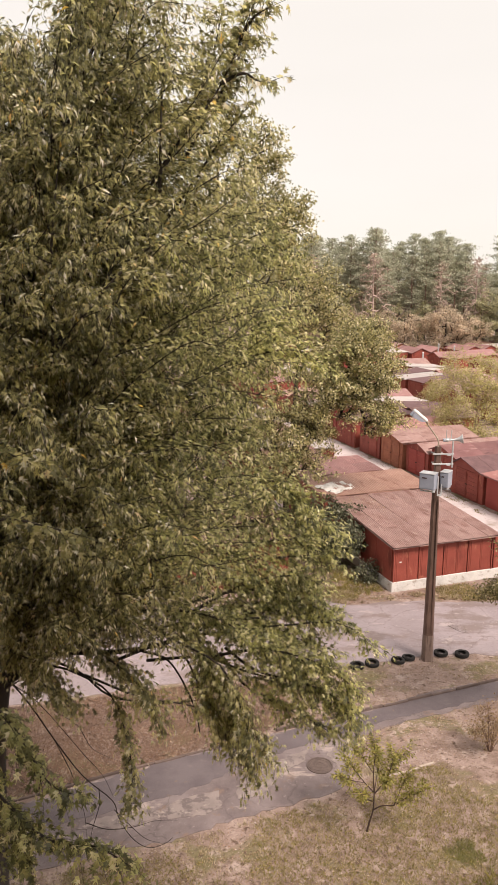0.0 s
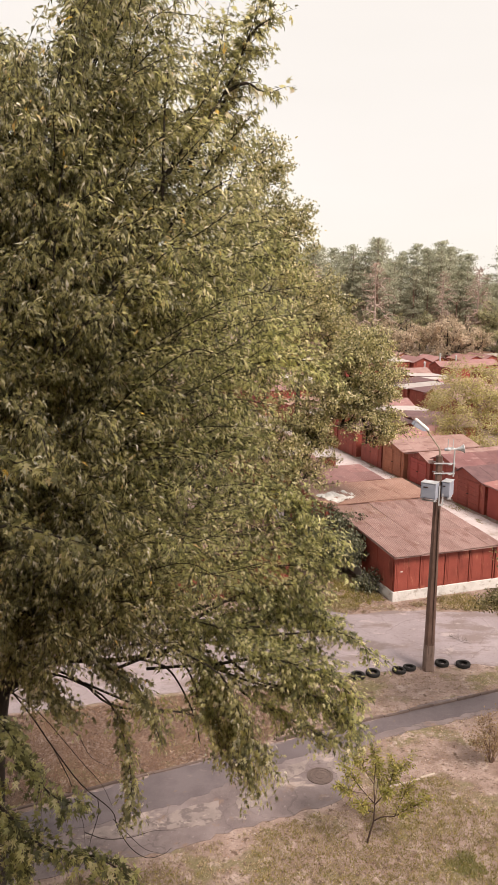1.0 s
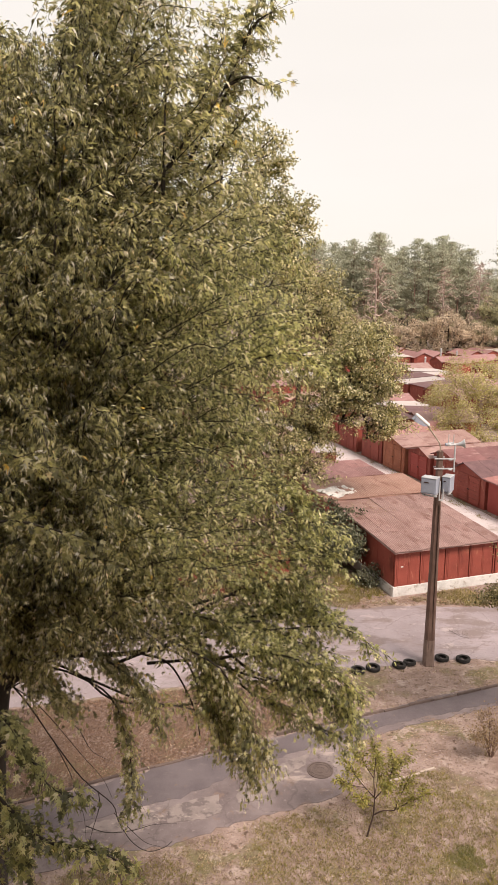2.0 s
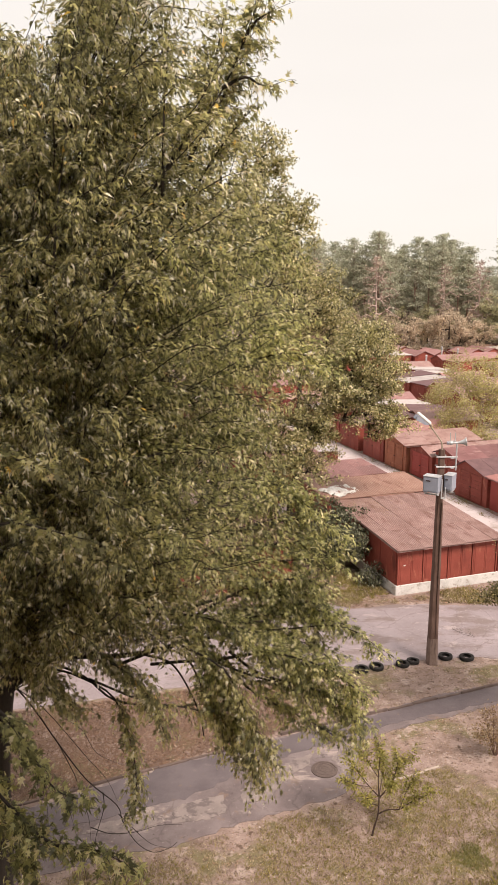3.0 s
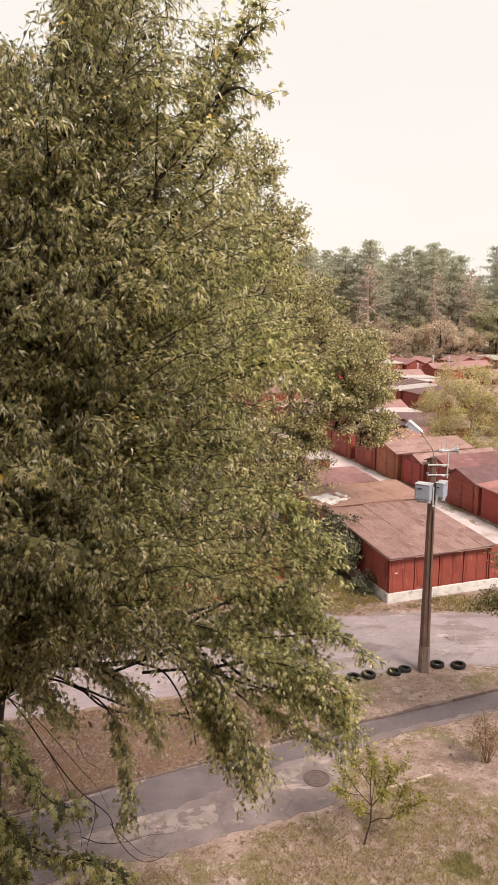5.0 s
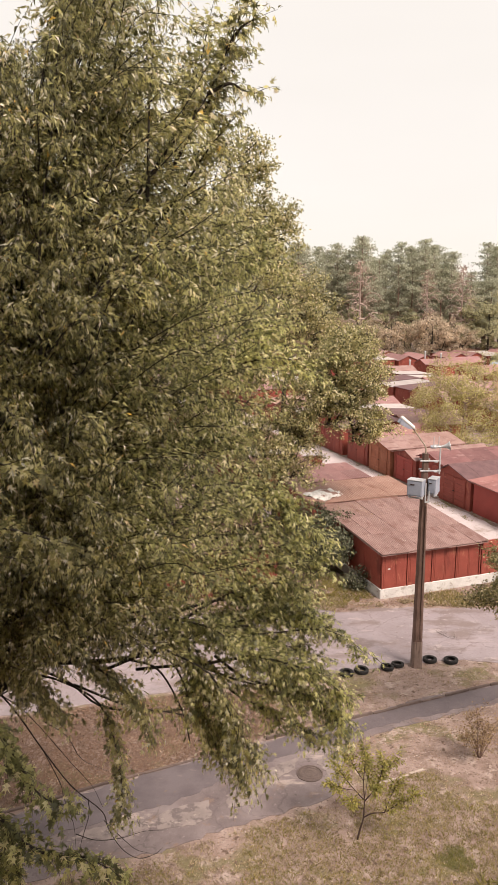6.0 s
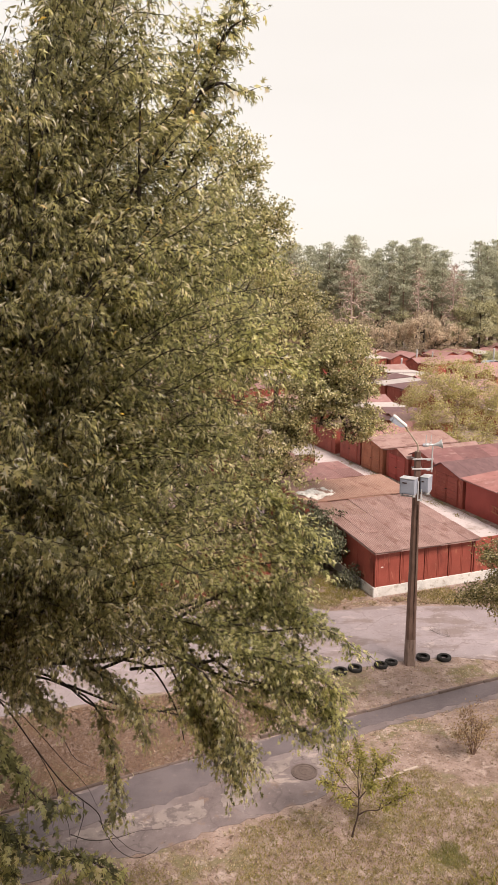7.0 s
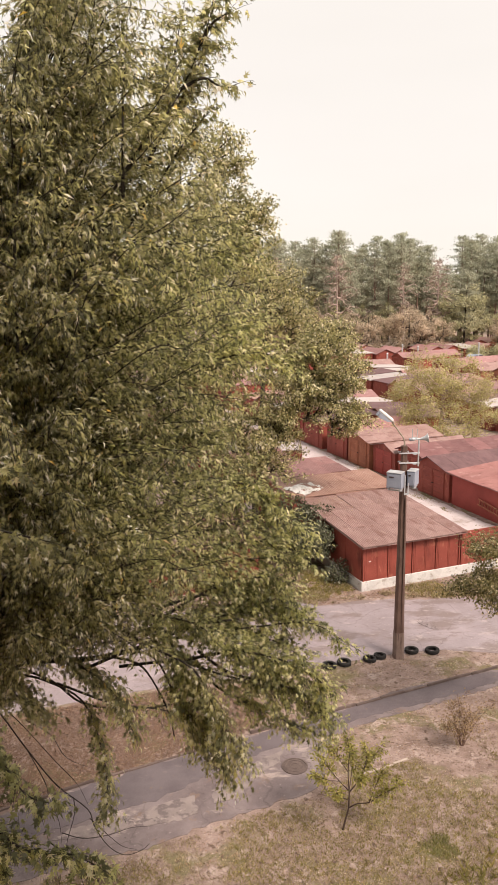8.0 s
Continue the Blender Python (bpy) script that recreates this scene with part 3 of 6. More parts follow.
def roof_sheets(roof, corners, nx, ny, thick, material, seed, gap=0.008, lift=0.007, pitch=0.0):
    """Covers a tilted rectangle (four corners, counter-clockwise from the low front left) with lapped sheets, each an object."""
    r = random.Random(seed)
    c = [Vector(p) for p in corners]
    ex, ey = (c[1] - c[0]) / nx, (c[3] - c[0]) / ny
    lx, ly = ex.length, ey.length
    X, Y = ex.normalized(), ey.normalized()
    Z = X.cross(Y)
    bm = bmesh.new()
    if pitch:
        corrugated(bm, lx - gap * 0.3, ly + 0.09, thick, pitch, pitch * 0.12)
    else:
        box(bm, 0, lx - gap, 0, ly + 0.06, -thick, 0)
        box(bm, lx - gap - 0.035, lx - gap + 0.005, 0, ly + 0.06, -0.002, 0.013)
    plate = mesh_of("roof_sheet", bm, material)
    for i in range(nx):
        for j in range(ny):
            o = c[0] + ex * i + ey * j - Y * (r.random() * 0.1 if j == 0 else 0) + Z * (0.004 + lift * r.random() + 0.006 * (i % 2) + (pitch * 0.15 + 0.012 * (ny - j) if pitch else 0))
            m = Matrix((X, Y, Z)).transposed().to_4x4()
            m.translation = o
            piece("roof_sheet", plate, roof, m @ pose(0, 0, 0, r.uniform(-0.35, 0.1), r.uniform(-0.3, 0.3), r.uniform(-0.25, 0.25)))


def garage(m, w, d, h, rise, style, wall, roofing, label, doors=True, sheets=None, seed=1, over=0.18, fold=0.5, door_mat=None, ribs=3):
    """A garage whose front runs along its own x axis at y 0. style: 'gable' (ridge away from the front, at fold of the width),
    'mono' (roof rises to the back), 'side' (roof rises to the right)."""
    g = thing("garage", m, label, "garage", "garages in rows")
    if style == "gable":
        top = [(0, h), (w * fold, h + rise), (w, h)]
        prof = [(0, -0.05)] + [(w, -0.05)] + [(x, z) for x, z in top[::-1]]
        bm = bmesh.new()
        solid(bm, [(x, 0, z) for x, z in prof][::-1], [(x, d, z) for x, z in prof][::-1])
        bmesh.ops.recalc_face_normals(bm, faces=bm.faces)
        part("body", bm, wall, g)
        k = rise / (w * fold)
        k2 = rise / (w * (1 - fold))
        quads = [[(-over, -over, h - over * k + 0.05), (w * fold, -over, h + rise + 0.05), (w * fold, d + over, h + rise + 0.05), (-over, d + over, h - over * k + 0.05)],
                 [(w * fold, -over, h + rise + 0.05), (w + over, -over, h - over * k2 + 0.05), (w + over, d + over, h - over * k2 + 0.05), (w * fold, d + over, h + rise + 0.05)]]
        for q in quads:
            roof = part("roof", slab(bmesh.new(), q, 0.045), roofing, g)
            if sheets:
                # sheets run from the eave to the ridge
                roof_sheets(roof, q, 1, sheets, 0.02, roofing, seed)
    else:
        hb = h + rise
        bm = bmesh.new()
        if style == "mono":
            zs = (h, h, hb, hb)
            q = [(-over, -over, h + 0.05 - over * rise / d), (w + over, -over, h + 0.05 - over * rise / d), (w + over, d + over * 0.4, hb + 0.06), (-over, d + over * 0.4, hb + 0.06)]
        else:
            zs = (h, hb, hb, h)
            q = [(-over, -over, h + 0.05 - over * rise / w), (w + over, -over, hb + 0.05), (w + over, d + over, hb + 0.05), (-over, d + over, h + 0.05 - over * rise / w)]
        base = [(0, 0), (w, 0), (w, d), (0, d)]
        solid(bm, [(x, y, -0.05) for x, y in base], [(x, y, z) for (x, y), z in zip(base, zs)])
        part("body", bm, wall, g)
        roof = part("roof", slab(bmesh.new(), q, 0.05), roofing, g)
        if sheets:
            roof_sheets(roof, q, sheets[0], sheets[1], 0.02, roofing, seed, pitch=0.15)
    if doors:
        wide = min(2.5, w - 0.8)
        x0 = w / 2 - wide / 2
        door_pair(g, x0, x0 + wide, 0.06, min(h - 0.12, 2.1), door_mat or wall, 0.0, ribs)
    return g


def face_v(u, v):
    return ROW @ pose(u, v, 0)


def face_left(u, v):
    """Front towards the alley on the left of a row; v is the far end of the front."""
    return ROW @ pose(u, v, 0, 0, 0, -90)


# the long red garage by the road: white plinth, ribbed panels, lapped roof
def road_garage():
    W, D, H0, H1, P = 5.5, 6.5, 2.25, 2.72, 0.48
    g = thing("garage", face_v(0.12, 0), "red painted steel garage on a whitewashed plinth beside the road", "garage", "garages in rows")
    bm = bmesh.new()
    solid(bm, [(0.04, 0.04, 0.1), (W - 0.04, 0.04, 0.1), (W - 0.04, D, 0.1), (0.04, D, 0.1)],
          [(0.04, 0.04, H0), (W - 0.04, 0.04, H0), (W - 0.04, D, H1), (0.04, D, H1)])
    part("body", bm, M["wall_red"], g)
    bm = bmesh.new()
    box(bm, -0.06, W + 4.2, -0.06, 0.1, -0.1, P, 0.02)
    part("plinth", bm, M["white"], g, "whitewashed concrete plinth with grey stains")
    part("plinth", box(bmesh.new(), -0.06, 0.1, 0.104, D, -0.1, P, 0.02), M["white"], g, "whitewashed concrete plinth with grey stains")
    # front: broad panels between posts, each panel pressed with two raised fields
    post = mesh_of("post", box(bmesh.new(), -0.035, 0.035, -0.03, 0.04, P, H0 - 0.02, 0.006), M["wall_red"])
    n = 4
    for i in range(n + 1):
        piece("post", post, g, pose(0.045 + i * (W - 0.09) / n, -0.02, 0))
    step = (W - 0.09) / n
    bm = bmesh.new()
    box(bm, 0.05, step - 0.05, 0.0, 0.035, P + 0.002, H0 - 0.03)
    for x0 in (0.075, step / 2 + 0.012):
        box(bm, x0, x0 + step / 2 - 0.087, -0.016, 0.0, P + 0.05, H0 - 0.07, 0.007)
        box(bm, x0 + 0.07, x0 + step / 2 - 0.157, -0.03, -0.016, P + 0.13, H0 - 0.16, 0.006)
    panel = mesh_of("wall_panel", bm, M["wall_red"])
    for i in range(n):
        piece("wall_panel", panel, g, pose(0.045 + i * step, 0, 0))
    # side: four plain panels between slim ribs, following the rising roof
    m = 4
    for i in range(m):
        y0, y1 = 0.06 + i * (D - 0.06) / m, 0.06 + (i + 1) * (D - 0.06) / m
        z0, z1 = H0 + (H1 - H0) * y0 / D - 0.04, H0 + (H1 - H0) * y1 / D - 0.04
        bm = bmesh.new()
        solid(bm, [(0.0, y1 - 0.05, P), (0.0, y0 + 0.05, P), (0.036, y0 + 0.05, P), (0.036, y1 - 0.05, P)],
              [(0.0, y1 - 0.05, z1), (0.0, y0 + 0.05, z0), (0.036, y0 + 0.05, z0), (0.036, y1 - 0.05, z1)])
        bmesh.ops.recalc_face_normals(bm, faces=bm.faces)
        part("wall_panel", bm, M["wall_red"], g)
        part("rib", box(bmesh.new(), -0.03, 0.036, y1 - 0.05, y1 + 0.04, P, z1, 0.006), M["wall_red"], g)
    over = 0.2
    q = [(-over, -0.32, H0 + 0.01), (W + over, -0.32, H0 + 0.01), (W + over, D + 0.05, H1 + 0.06), (-over, D + 0.05, H1 + 0.06)]
    roof = part("roof", slab(bmesh.new(), q, 0.05), M["roof_rust"], g, "lapped rusty brown sheet roof")
    roof_sheets(roof, q, 8, 3, 0.018, M["roof_rust"], 11, 0.012, 0.02, 0.105)
    # two small pale plates on the front
    part("plate", box(bmesh.new(), 0.32, 0.44, -0.045, -0.024, 1.42, 1.47), M["white"], g, "small pale plate")
    # the front runs on past the roof as a plain wall
    bm = bmesh.new()
    box(bm, W + 0.06, W + 4.1, 0.0, 0.06, P, H0 - 0.05)
    wing = part("wing_wall", bm, M["wall_red"], g, "plain red wall running on from the garage front")
    for i in range(4):
        part("post", box(bmesh.new(), W + 0.06 + i * 1.0, W + 0.14 + i * 1.0, -0.04, 0.0, P, H0 - 0.05, 0.006), M["wall_red"], wing)


road_garage()

# the rest of the first row, going away from the road
garage(face_v(-0.3, 6.72), 6.3, 3.2, 2.84, 0.2, "mono", M["wall_red"], M["roof_orange"], "garage with an orange rusty sheet roof behind the road garage", False, (5, 1), 21)
garage(face_v(-0.1, 10.15), 4.9, 3.0, 3.06, 0.15, "mono", M["wall_red"], M["roof_faded_hazed"], "garage with a faded red sheet roof", False, (4, 2), 22)
garage(face_v(-0.2, 16.0), 4.4, 3.4, 2.35, 0.25, "mono", M["wall_red"], M["roof_pink"], "low garage with a faded red roof", False, (5, 2), 23)

# the row across the alley, fronts to the alley
garage(face_left(12.7, 10.3), 7.0, 7.0, 2.05, 0.6, "mono", M["wall_crimson"], M["roof_crimson"], "crimson garage with a plain faded red sheet roof", False, (6, 2), 31, 0.3)
garage(face_left(12.6, 14.0), 3.5, 9.5, 2.05, 0.6, "gable", M["wall_red"], M["roof_grey"], "dark red gabled garage with panelled doors facing the alley", True, 8, 32, 0.22, fold=0.34, door_mat=M["wall_red"], ribs=7)
garage(face_left(12.9, 17.1), 3.2, 10.5, 2.32, 0.5, "gable", M["wall_red"], M["roof_pink"], "red garage with a broad rusty gabled roof", True, 9, 33, fold=0.4)
garage(face_left(12.7, 20.3), 3.1, 6.5, 2.0, 0.45, "gable", M["wall_red"], M["roof_rust"], "red gabled garage with a rusty brown roof", True, 6, 34, fold=0.58, door_mat=M["wall_crimson"])
garage(face_left(12.45, 23.75), 3.3, 6.5, 2.15, 0.5, "gable", M["wall_brown"], M["roof_rust"], "gabled garage with brown wooden doors and rusty roof", True, 6, 35, fold=0.3)

# further rows, out to the wood
protos = [
    garage(face_left(12.5, 27.6), 3.5, 6, 2.2, 0.7, "gable", M["wall_red"], M["roof_faded_hazed"], "red gabled garage with a faded roof", True, ribs=0),
    garage(face_left(12.5, 32.2), 3.6, 6, 2.35, 0.35, "mono", M["wall_red"], M["roof_grey"], "red garage with a brown sheet roof", True, ribs=0),
    garage(face_left(12.5, 36.0), 3.6, 6, 2.3, 0.5, "side", M["wall_crimson"], M["roof_faded_hazed"], "crimson garage with a faded sheet roof", True, ribs=0),
    garage(face_left(12.5, 39.8), 3.6, 6, 2.3, 0.3, "mono", M["wall_red"], M["roof_white"], "red garage with a whitish sheet roof", True, ribs=0),
    garage(face_left(12.5, 43.6), 3.6, 6, 2.2, 0.8, "gable", M["wall_brown"], M["roof_rust"], "brown gabled garage with a rusty roof", True, ribs=0),
    garage(face_left(12.5, 47.4), 3.6, 6, 2.3, 0.4, "mono", M["wall_crimson"], M["roof_orange"], "red garage with an orange rusty roof", True, ribs=0),
]
rr = random.Random(5)
WEIGHTS = [5, 3, 3, 4, 3, 2]
for u, turn, v0, v1 in ((6.3, 90, 19.8, 92), (12.5, -90, 51.2, 96), (24.5, 90, 28, 100), (31.0, -90, 14, 104), (43, 90, 30, 76), (49.5, -90, 30, 77), (61, 90, 40, 78), (-8.5, 90, 6, 70), (-14.8, -90, 6, 40)):
    v = v0
    while v < v1:
        p = rr.choices(protos, WEIGHTS)[0]
        jitter = rr.uniform(-0.25, 0.25)
        if rr.random() > 0.06:
            copy_thing(p, ROW @ pose(u + jitter, v if turn == 90 else v + 3.6, 0, 0, 0, turn))
        v += 3.75 + (rr.random() < 0.12) * rr.uniform(1, 3)

for v, u0, u1 in ((81.5, 38, 72), (90, 43, 80)):
    u = u0
    while u < u1:
        copy_thing(rr.choices(protos, (8, 1, 1, 3, 3, 1))[0], ROW @ pose(u, v + rr.uniform(-0.5, 0.5), 0, 0, 0, rr.uniform(-4, 4)))
        u += 3.75 + (rr.random() < 0.1) * 3

# low red garages along the road behind the maple
for i in range(5):
    garage(pose(-15.2 + i * 3.45, 31.6 + i * 0.62, 0, 0, 0, 10), 3.35, 6, 2.2, 0.3, "mono", M["wall_red"], M["roof_rust" if i % 2 else "roof_pink"],
           "red garage with a rusty sheet roof beside the road", True, (3, 2), 50 + i)


# a red ladder hung along the crimson garage's wall
def wall_ladder():
    g = thing("ladder", ROW @ pose(12.62, 7.5, 0.7, 0, 6, -90), "brownish wooden ladder hung flat along the crimson garage wall", "ladder")
    for z in (0.0, 0.36):
        part("rail", box(bmesh.new(), 0, 3.0, -0.09, -0.03, z, z + 0.07, 0.008), M["wall_brown"], g)
    rung = mesh_of("rung", box(bmesh.new(), -0.025, 0.025, -0.08, -0.04, 0.07, 0.36), M["wall_brown"])
    for i in range(11):
        piece("rung", rung, g, pose(0.15 + i * 0.27, 0, 0))


wall_ladder()


# a crumpled white sheet lying on the orange roof
def roof_sheet_scrap():
    bm = bmesh.new()
    bmesh.ops.create_grid(bm, x_segments=22, y_segments=16, size=0.5)
    for v in bm.verts:
        v.co.x *= 1.9 + 0.5 * noise.noise(Vector((v.co.y * 3, 0, 1.7)))
        v.co.y *= 1.5 + 0.5 * noise.noise(Vector((v.co.x * 2, 3.1, 0)))
        v.co.z = 0.1 + 0.1 * noise.noise(v.co * 2.6) + 0.04 * noise.noise(v.co * 8.0)
    tagged(part("plastic_sheet", bm, M["plastic"]), "crumpled whitish plastic sheet lying on a rusty roof", "plastic sheet").matrix_basis = ROW @ pose(0.85, 7.75, 2.93, 3, 0, 25)


roof_sheet_scrap()

# ---- trees ----
def skeleton(rng, trunk, targets, climb=0.8, step=0.45):
    """Joins every twig's place to the wood below it. trunk: points with radii. Returns nodes, parents, radii."""
    nodes, parent = [np.array(trunk[0][:3], float)], [-1]
    for a, b in zip(trunk, trunk[1:]):
        a3, b3 = np.array(a[:3], float), np.array(b[:3], float)
        k = max(1, int(np.linalg.norm(b3 - a3) / step))
        for i in range(1, k + 1):
            nodes.append(a3 + (b3 - a3) * i / k)
            parent.append(len(nodes) - 2)
    nt = len(nodes)
    trunk_arr = np.array(nodes)
    off = np.array([np.min(np.linalg.norm(trunk_arr - t, axis=1)) for t in targets])
    cap = nt + len(targets) * 14
    arr = np.zeros((cap, 3))
    arr[:nt] = trunk_arr
    n = nt
    ends = []
    for i in np.argsort(off):
        t = targets[i]
        d = t - arr[:n]
        dist = np.linalg.norm(d, axis=1)
        cost = dist + climb * np.maximum(0, 0.35 * dist - d[:, 2])
        j = int(np.argmin(cost))
        span = dist[j]
        k = max(1, min(12, int(span / step)))
        bow = rng.normal(0, 0.06, 3) * span + np.array([0, 0, 0.10 * span])
        prev = j
        start = arr[j].copy()
        for q in range(1, k + 1):
            f = q / k
            arr[n] = start + (t - start) * f + bow * math.sin(math.pi * f)
            parent.append(prev)
            prev = n
            n += 1
        ends.append((i, prev))
    parent = np.array(parent)
    load = np.ones(n)
    for i in range(n - 1, 0, -1):
        load[parent[i]] += load[i]
    return arr[:n], parent, load, nt, ends


def wood(nodes, parent, load, nt, trunk_radii, tip, power=0.42, cap=1.0):
    """Tapered tubes along every link, trunk apart from branches."""
    rad = np.minimum(tip * load ** power, cap)
    heights = nodes[:nt, 2]
    th = np.interp(heights, [p[0] for p in trunk_radii], [p[1] for p in trunk_radii])
    rad[:nt] = th
    rad = np.minimum(rad, np.where(parent >= 0, rad[np.maximum(parent, 0)], 1e9))
    out = []
    for lo, hi, sides in ((1, nt, 10), (nt, len(nodes), 4)):
        idx = np.arange(lo, hi)
        if len(idx) == 0:
            out.append((np.zeros((0, 3)), np.zeros((0, 4), int)))
            continue
        a, b = nodes[parent[idx]], nodes[idx]
        ra, rb = (rad[parent[idx]] if hi == nt else np.minimum(rad[parent[idx]], rad[idx] * 1.35)), rad[idx]
        d = b - a
        d /= np.linalg.norm(d, axis=1, keepdims=True) + 1e-9
        s = np.cross(d, np.array([0.31, 0.95, 0.12]))
        s /= np.linalg.norm(s, axis=1, keepdims=True) + 1e-9
        u = np.cross(s, d)
        ang = 2 * np.pi * np.arange(sides) / sides
        ring = np.cos(ang)[None, :, None] * s[:, None] + np.sin(ang)[None, :, None] * u[:, None]
        v = np.concatenate([a[:, None] + ring * ra[:, None, None], (b + d * rb[:, None] * 0.3)[:, None] + ring * rb[:, None, None]], axis=1)
        k = np.arange(sides)
        f = np.stack([k, (k + 1) % sides, (k + 1) % sides + sides, k + sides], axis=1)
        f = f[None] + (np.arange(len(idx)) * 2 * sides)[:, None, None]
        out.append((v.reshape(-1, 3), f.reshape(-1, 4)))
    return out


def leaves_on(rng, twigs, per, spread, size, hang=0.6, side=0.7, centre=None):
    """Places, directions, normals and sizes of leaves round the twigs' ends."""
    out = twigs - centre
    out[:, 2] = 0
    out /= np.linalg.norm(out, axis=1, keepdims=True) + 1e-6
    base = np.repeat(twigs, per, axis=0)
    n = len(base)
    p = base + rng.normal(0, 1, (n, 3)) * np.array(spread)
    o = np.repeat(out, per, axis=0)
    fwd = rng.normal(0, side, (n, 3)) + 0.45 * o
    fwd[:, 2] -= hang
    nor = rng.normal(0, 0.5, (n, 3)) + np.array([0, 0, 0.9]) + 0.8 * o
    return p, fwd, nor, size * rng.uniform(0.65, 1.25, n)


def tree(name, m, label, rng, trunk, trunk_radii, targets, leaf, leaf_mat, per, spread, size, bark, tip=0.008, climb=0.8, hang=0.6,
         crown_label="", step=0.45, group="", category="tree", side=0.7):
    g = thing(name, m, label, category, group)
    nodes, parent, load, nt, ends = skeleton(rng, trunk, targets, climb, step)
    (tv, tf), (bv, bf) = wood(nodes, parent, load, nt, trunk_radii, tip)
    many("trunk", tv, tf, bark, g, "", True, "")
    many("branchwork", bv, bf, bark, g, "", True)
    p, fwd, nor, s = leaves_on(rng, targets, per, spread, size, hang, side, np.array([trunk[-1][0], trunk[-1][1], 0]))
    v, f = scatter(leaf[0], leaf[1], p, fwd, nor, s)
    many("crown", v, f, leaf_mat, g, crown_label)
    return g


def lumpy(rng, p, amount=0.25, scale=0.6, seed=0.0):
    """How far a crown bulges in each direction: smooth noise of the place."""
    return np.array([1 + amount * noise.noise(Vector((q[0] * scale + seed, q[1] * scale, q[2] * scale))) * 1.8 for q in p])


def round_crown(rng, n, centre, radii, shell=0.45, seed=0.0, amount=0.3):
    d = rng.normal(0, 1, (n, 3))
    d /= np.linalg.norm(d, axis=1, keepdims=True)
    r = (shell ** 3 + (1 - shell ** 3) * rng.random(n)) ** (1 / 3)
    bulge = lumpy(rng, d * 2.2, amount, 1.0, seed)
    return np.array(centre) + d * np.array(radii) * (r * bulge)[:, None]


def clumps(rng, n, k, centre, radii, spread, seed):
    """Twigs in flattened bunches over the outer part of a crown, with gaps between the bunches."""
    c = round_crown(rng, n, centre, radii, 0.55, seed, 0.3)
    return np.repeat(c, k, axis=0) + rng.normal(0, spread, (n * k, 3)) * np.array((1, 1, 0.6))


# the great silver maple in front of the window
def shoots_on(rng, line, n, length, hang, first=0.35):
    """Leafy shoots springing from the outer part of a bough: their starts, directions and lengths."""
    pts = np.array(line, float)
    seg = np.linalg.norm(np.diff(pts, axis=0), axis=1)
    cum = np.concatenate([[0], np.cumsum(seg)])
    t = (first + (1 - first) * (np.arange(n) + rng.random(n)) / n) * cum[-1]
    start = np.stack([np.interp(t, cum, pts[:, k]) for k in range(3)], axis=1)
    ahead = np.stack([np.interp(np.minimum(t + 0.15, cum[-1]), cum, pts[:, k]) - np.interp(np.maximum(t - 0.15, 0), cum, pts[:, k]) for k in range(3)], axis=1)
    ahead /= np.linalg.norm(ahead, axis=1, keepdims=True) + 1e-6
    out = rng.normal(0, 1, (n, 3))
    out -= ahead * np.sum(out * ahead, axis=1, keepdims=True)
    out /= np.linalg.norm(out, axis=1, keepdims=True) + 1e-6
    d = ahead * rng.uniform(0.35, 1.0, (n, 1)) + out * rng.uniform(0.4, 1.0, (n, 1))
    d[:, 2] -= 0.22 * hang
    d /= np.linalg.norm(d, axis=1, keepdims=True)
    # a shoot goes on from the bough's own end
    d[-1], start[-1] = ahead[-1], pts[-1]
    return start, d, length * rng.uniform(0.55, 1.35, n), np.full(n, hang)


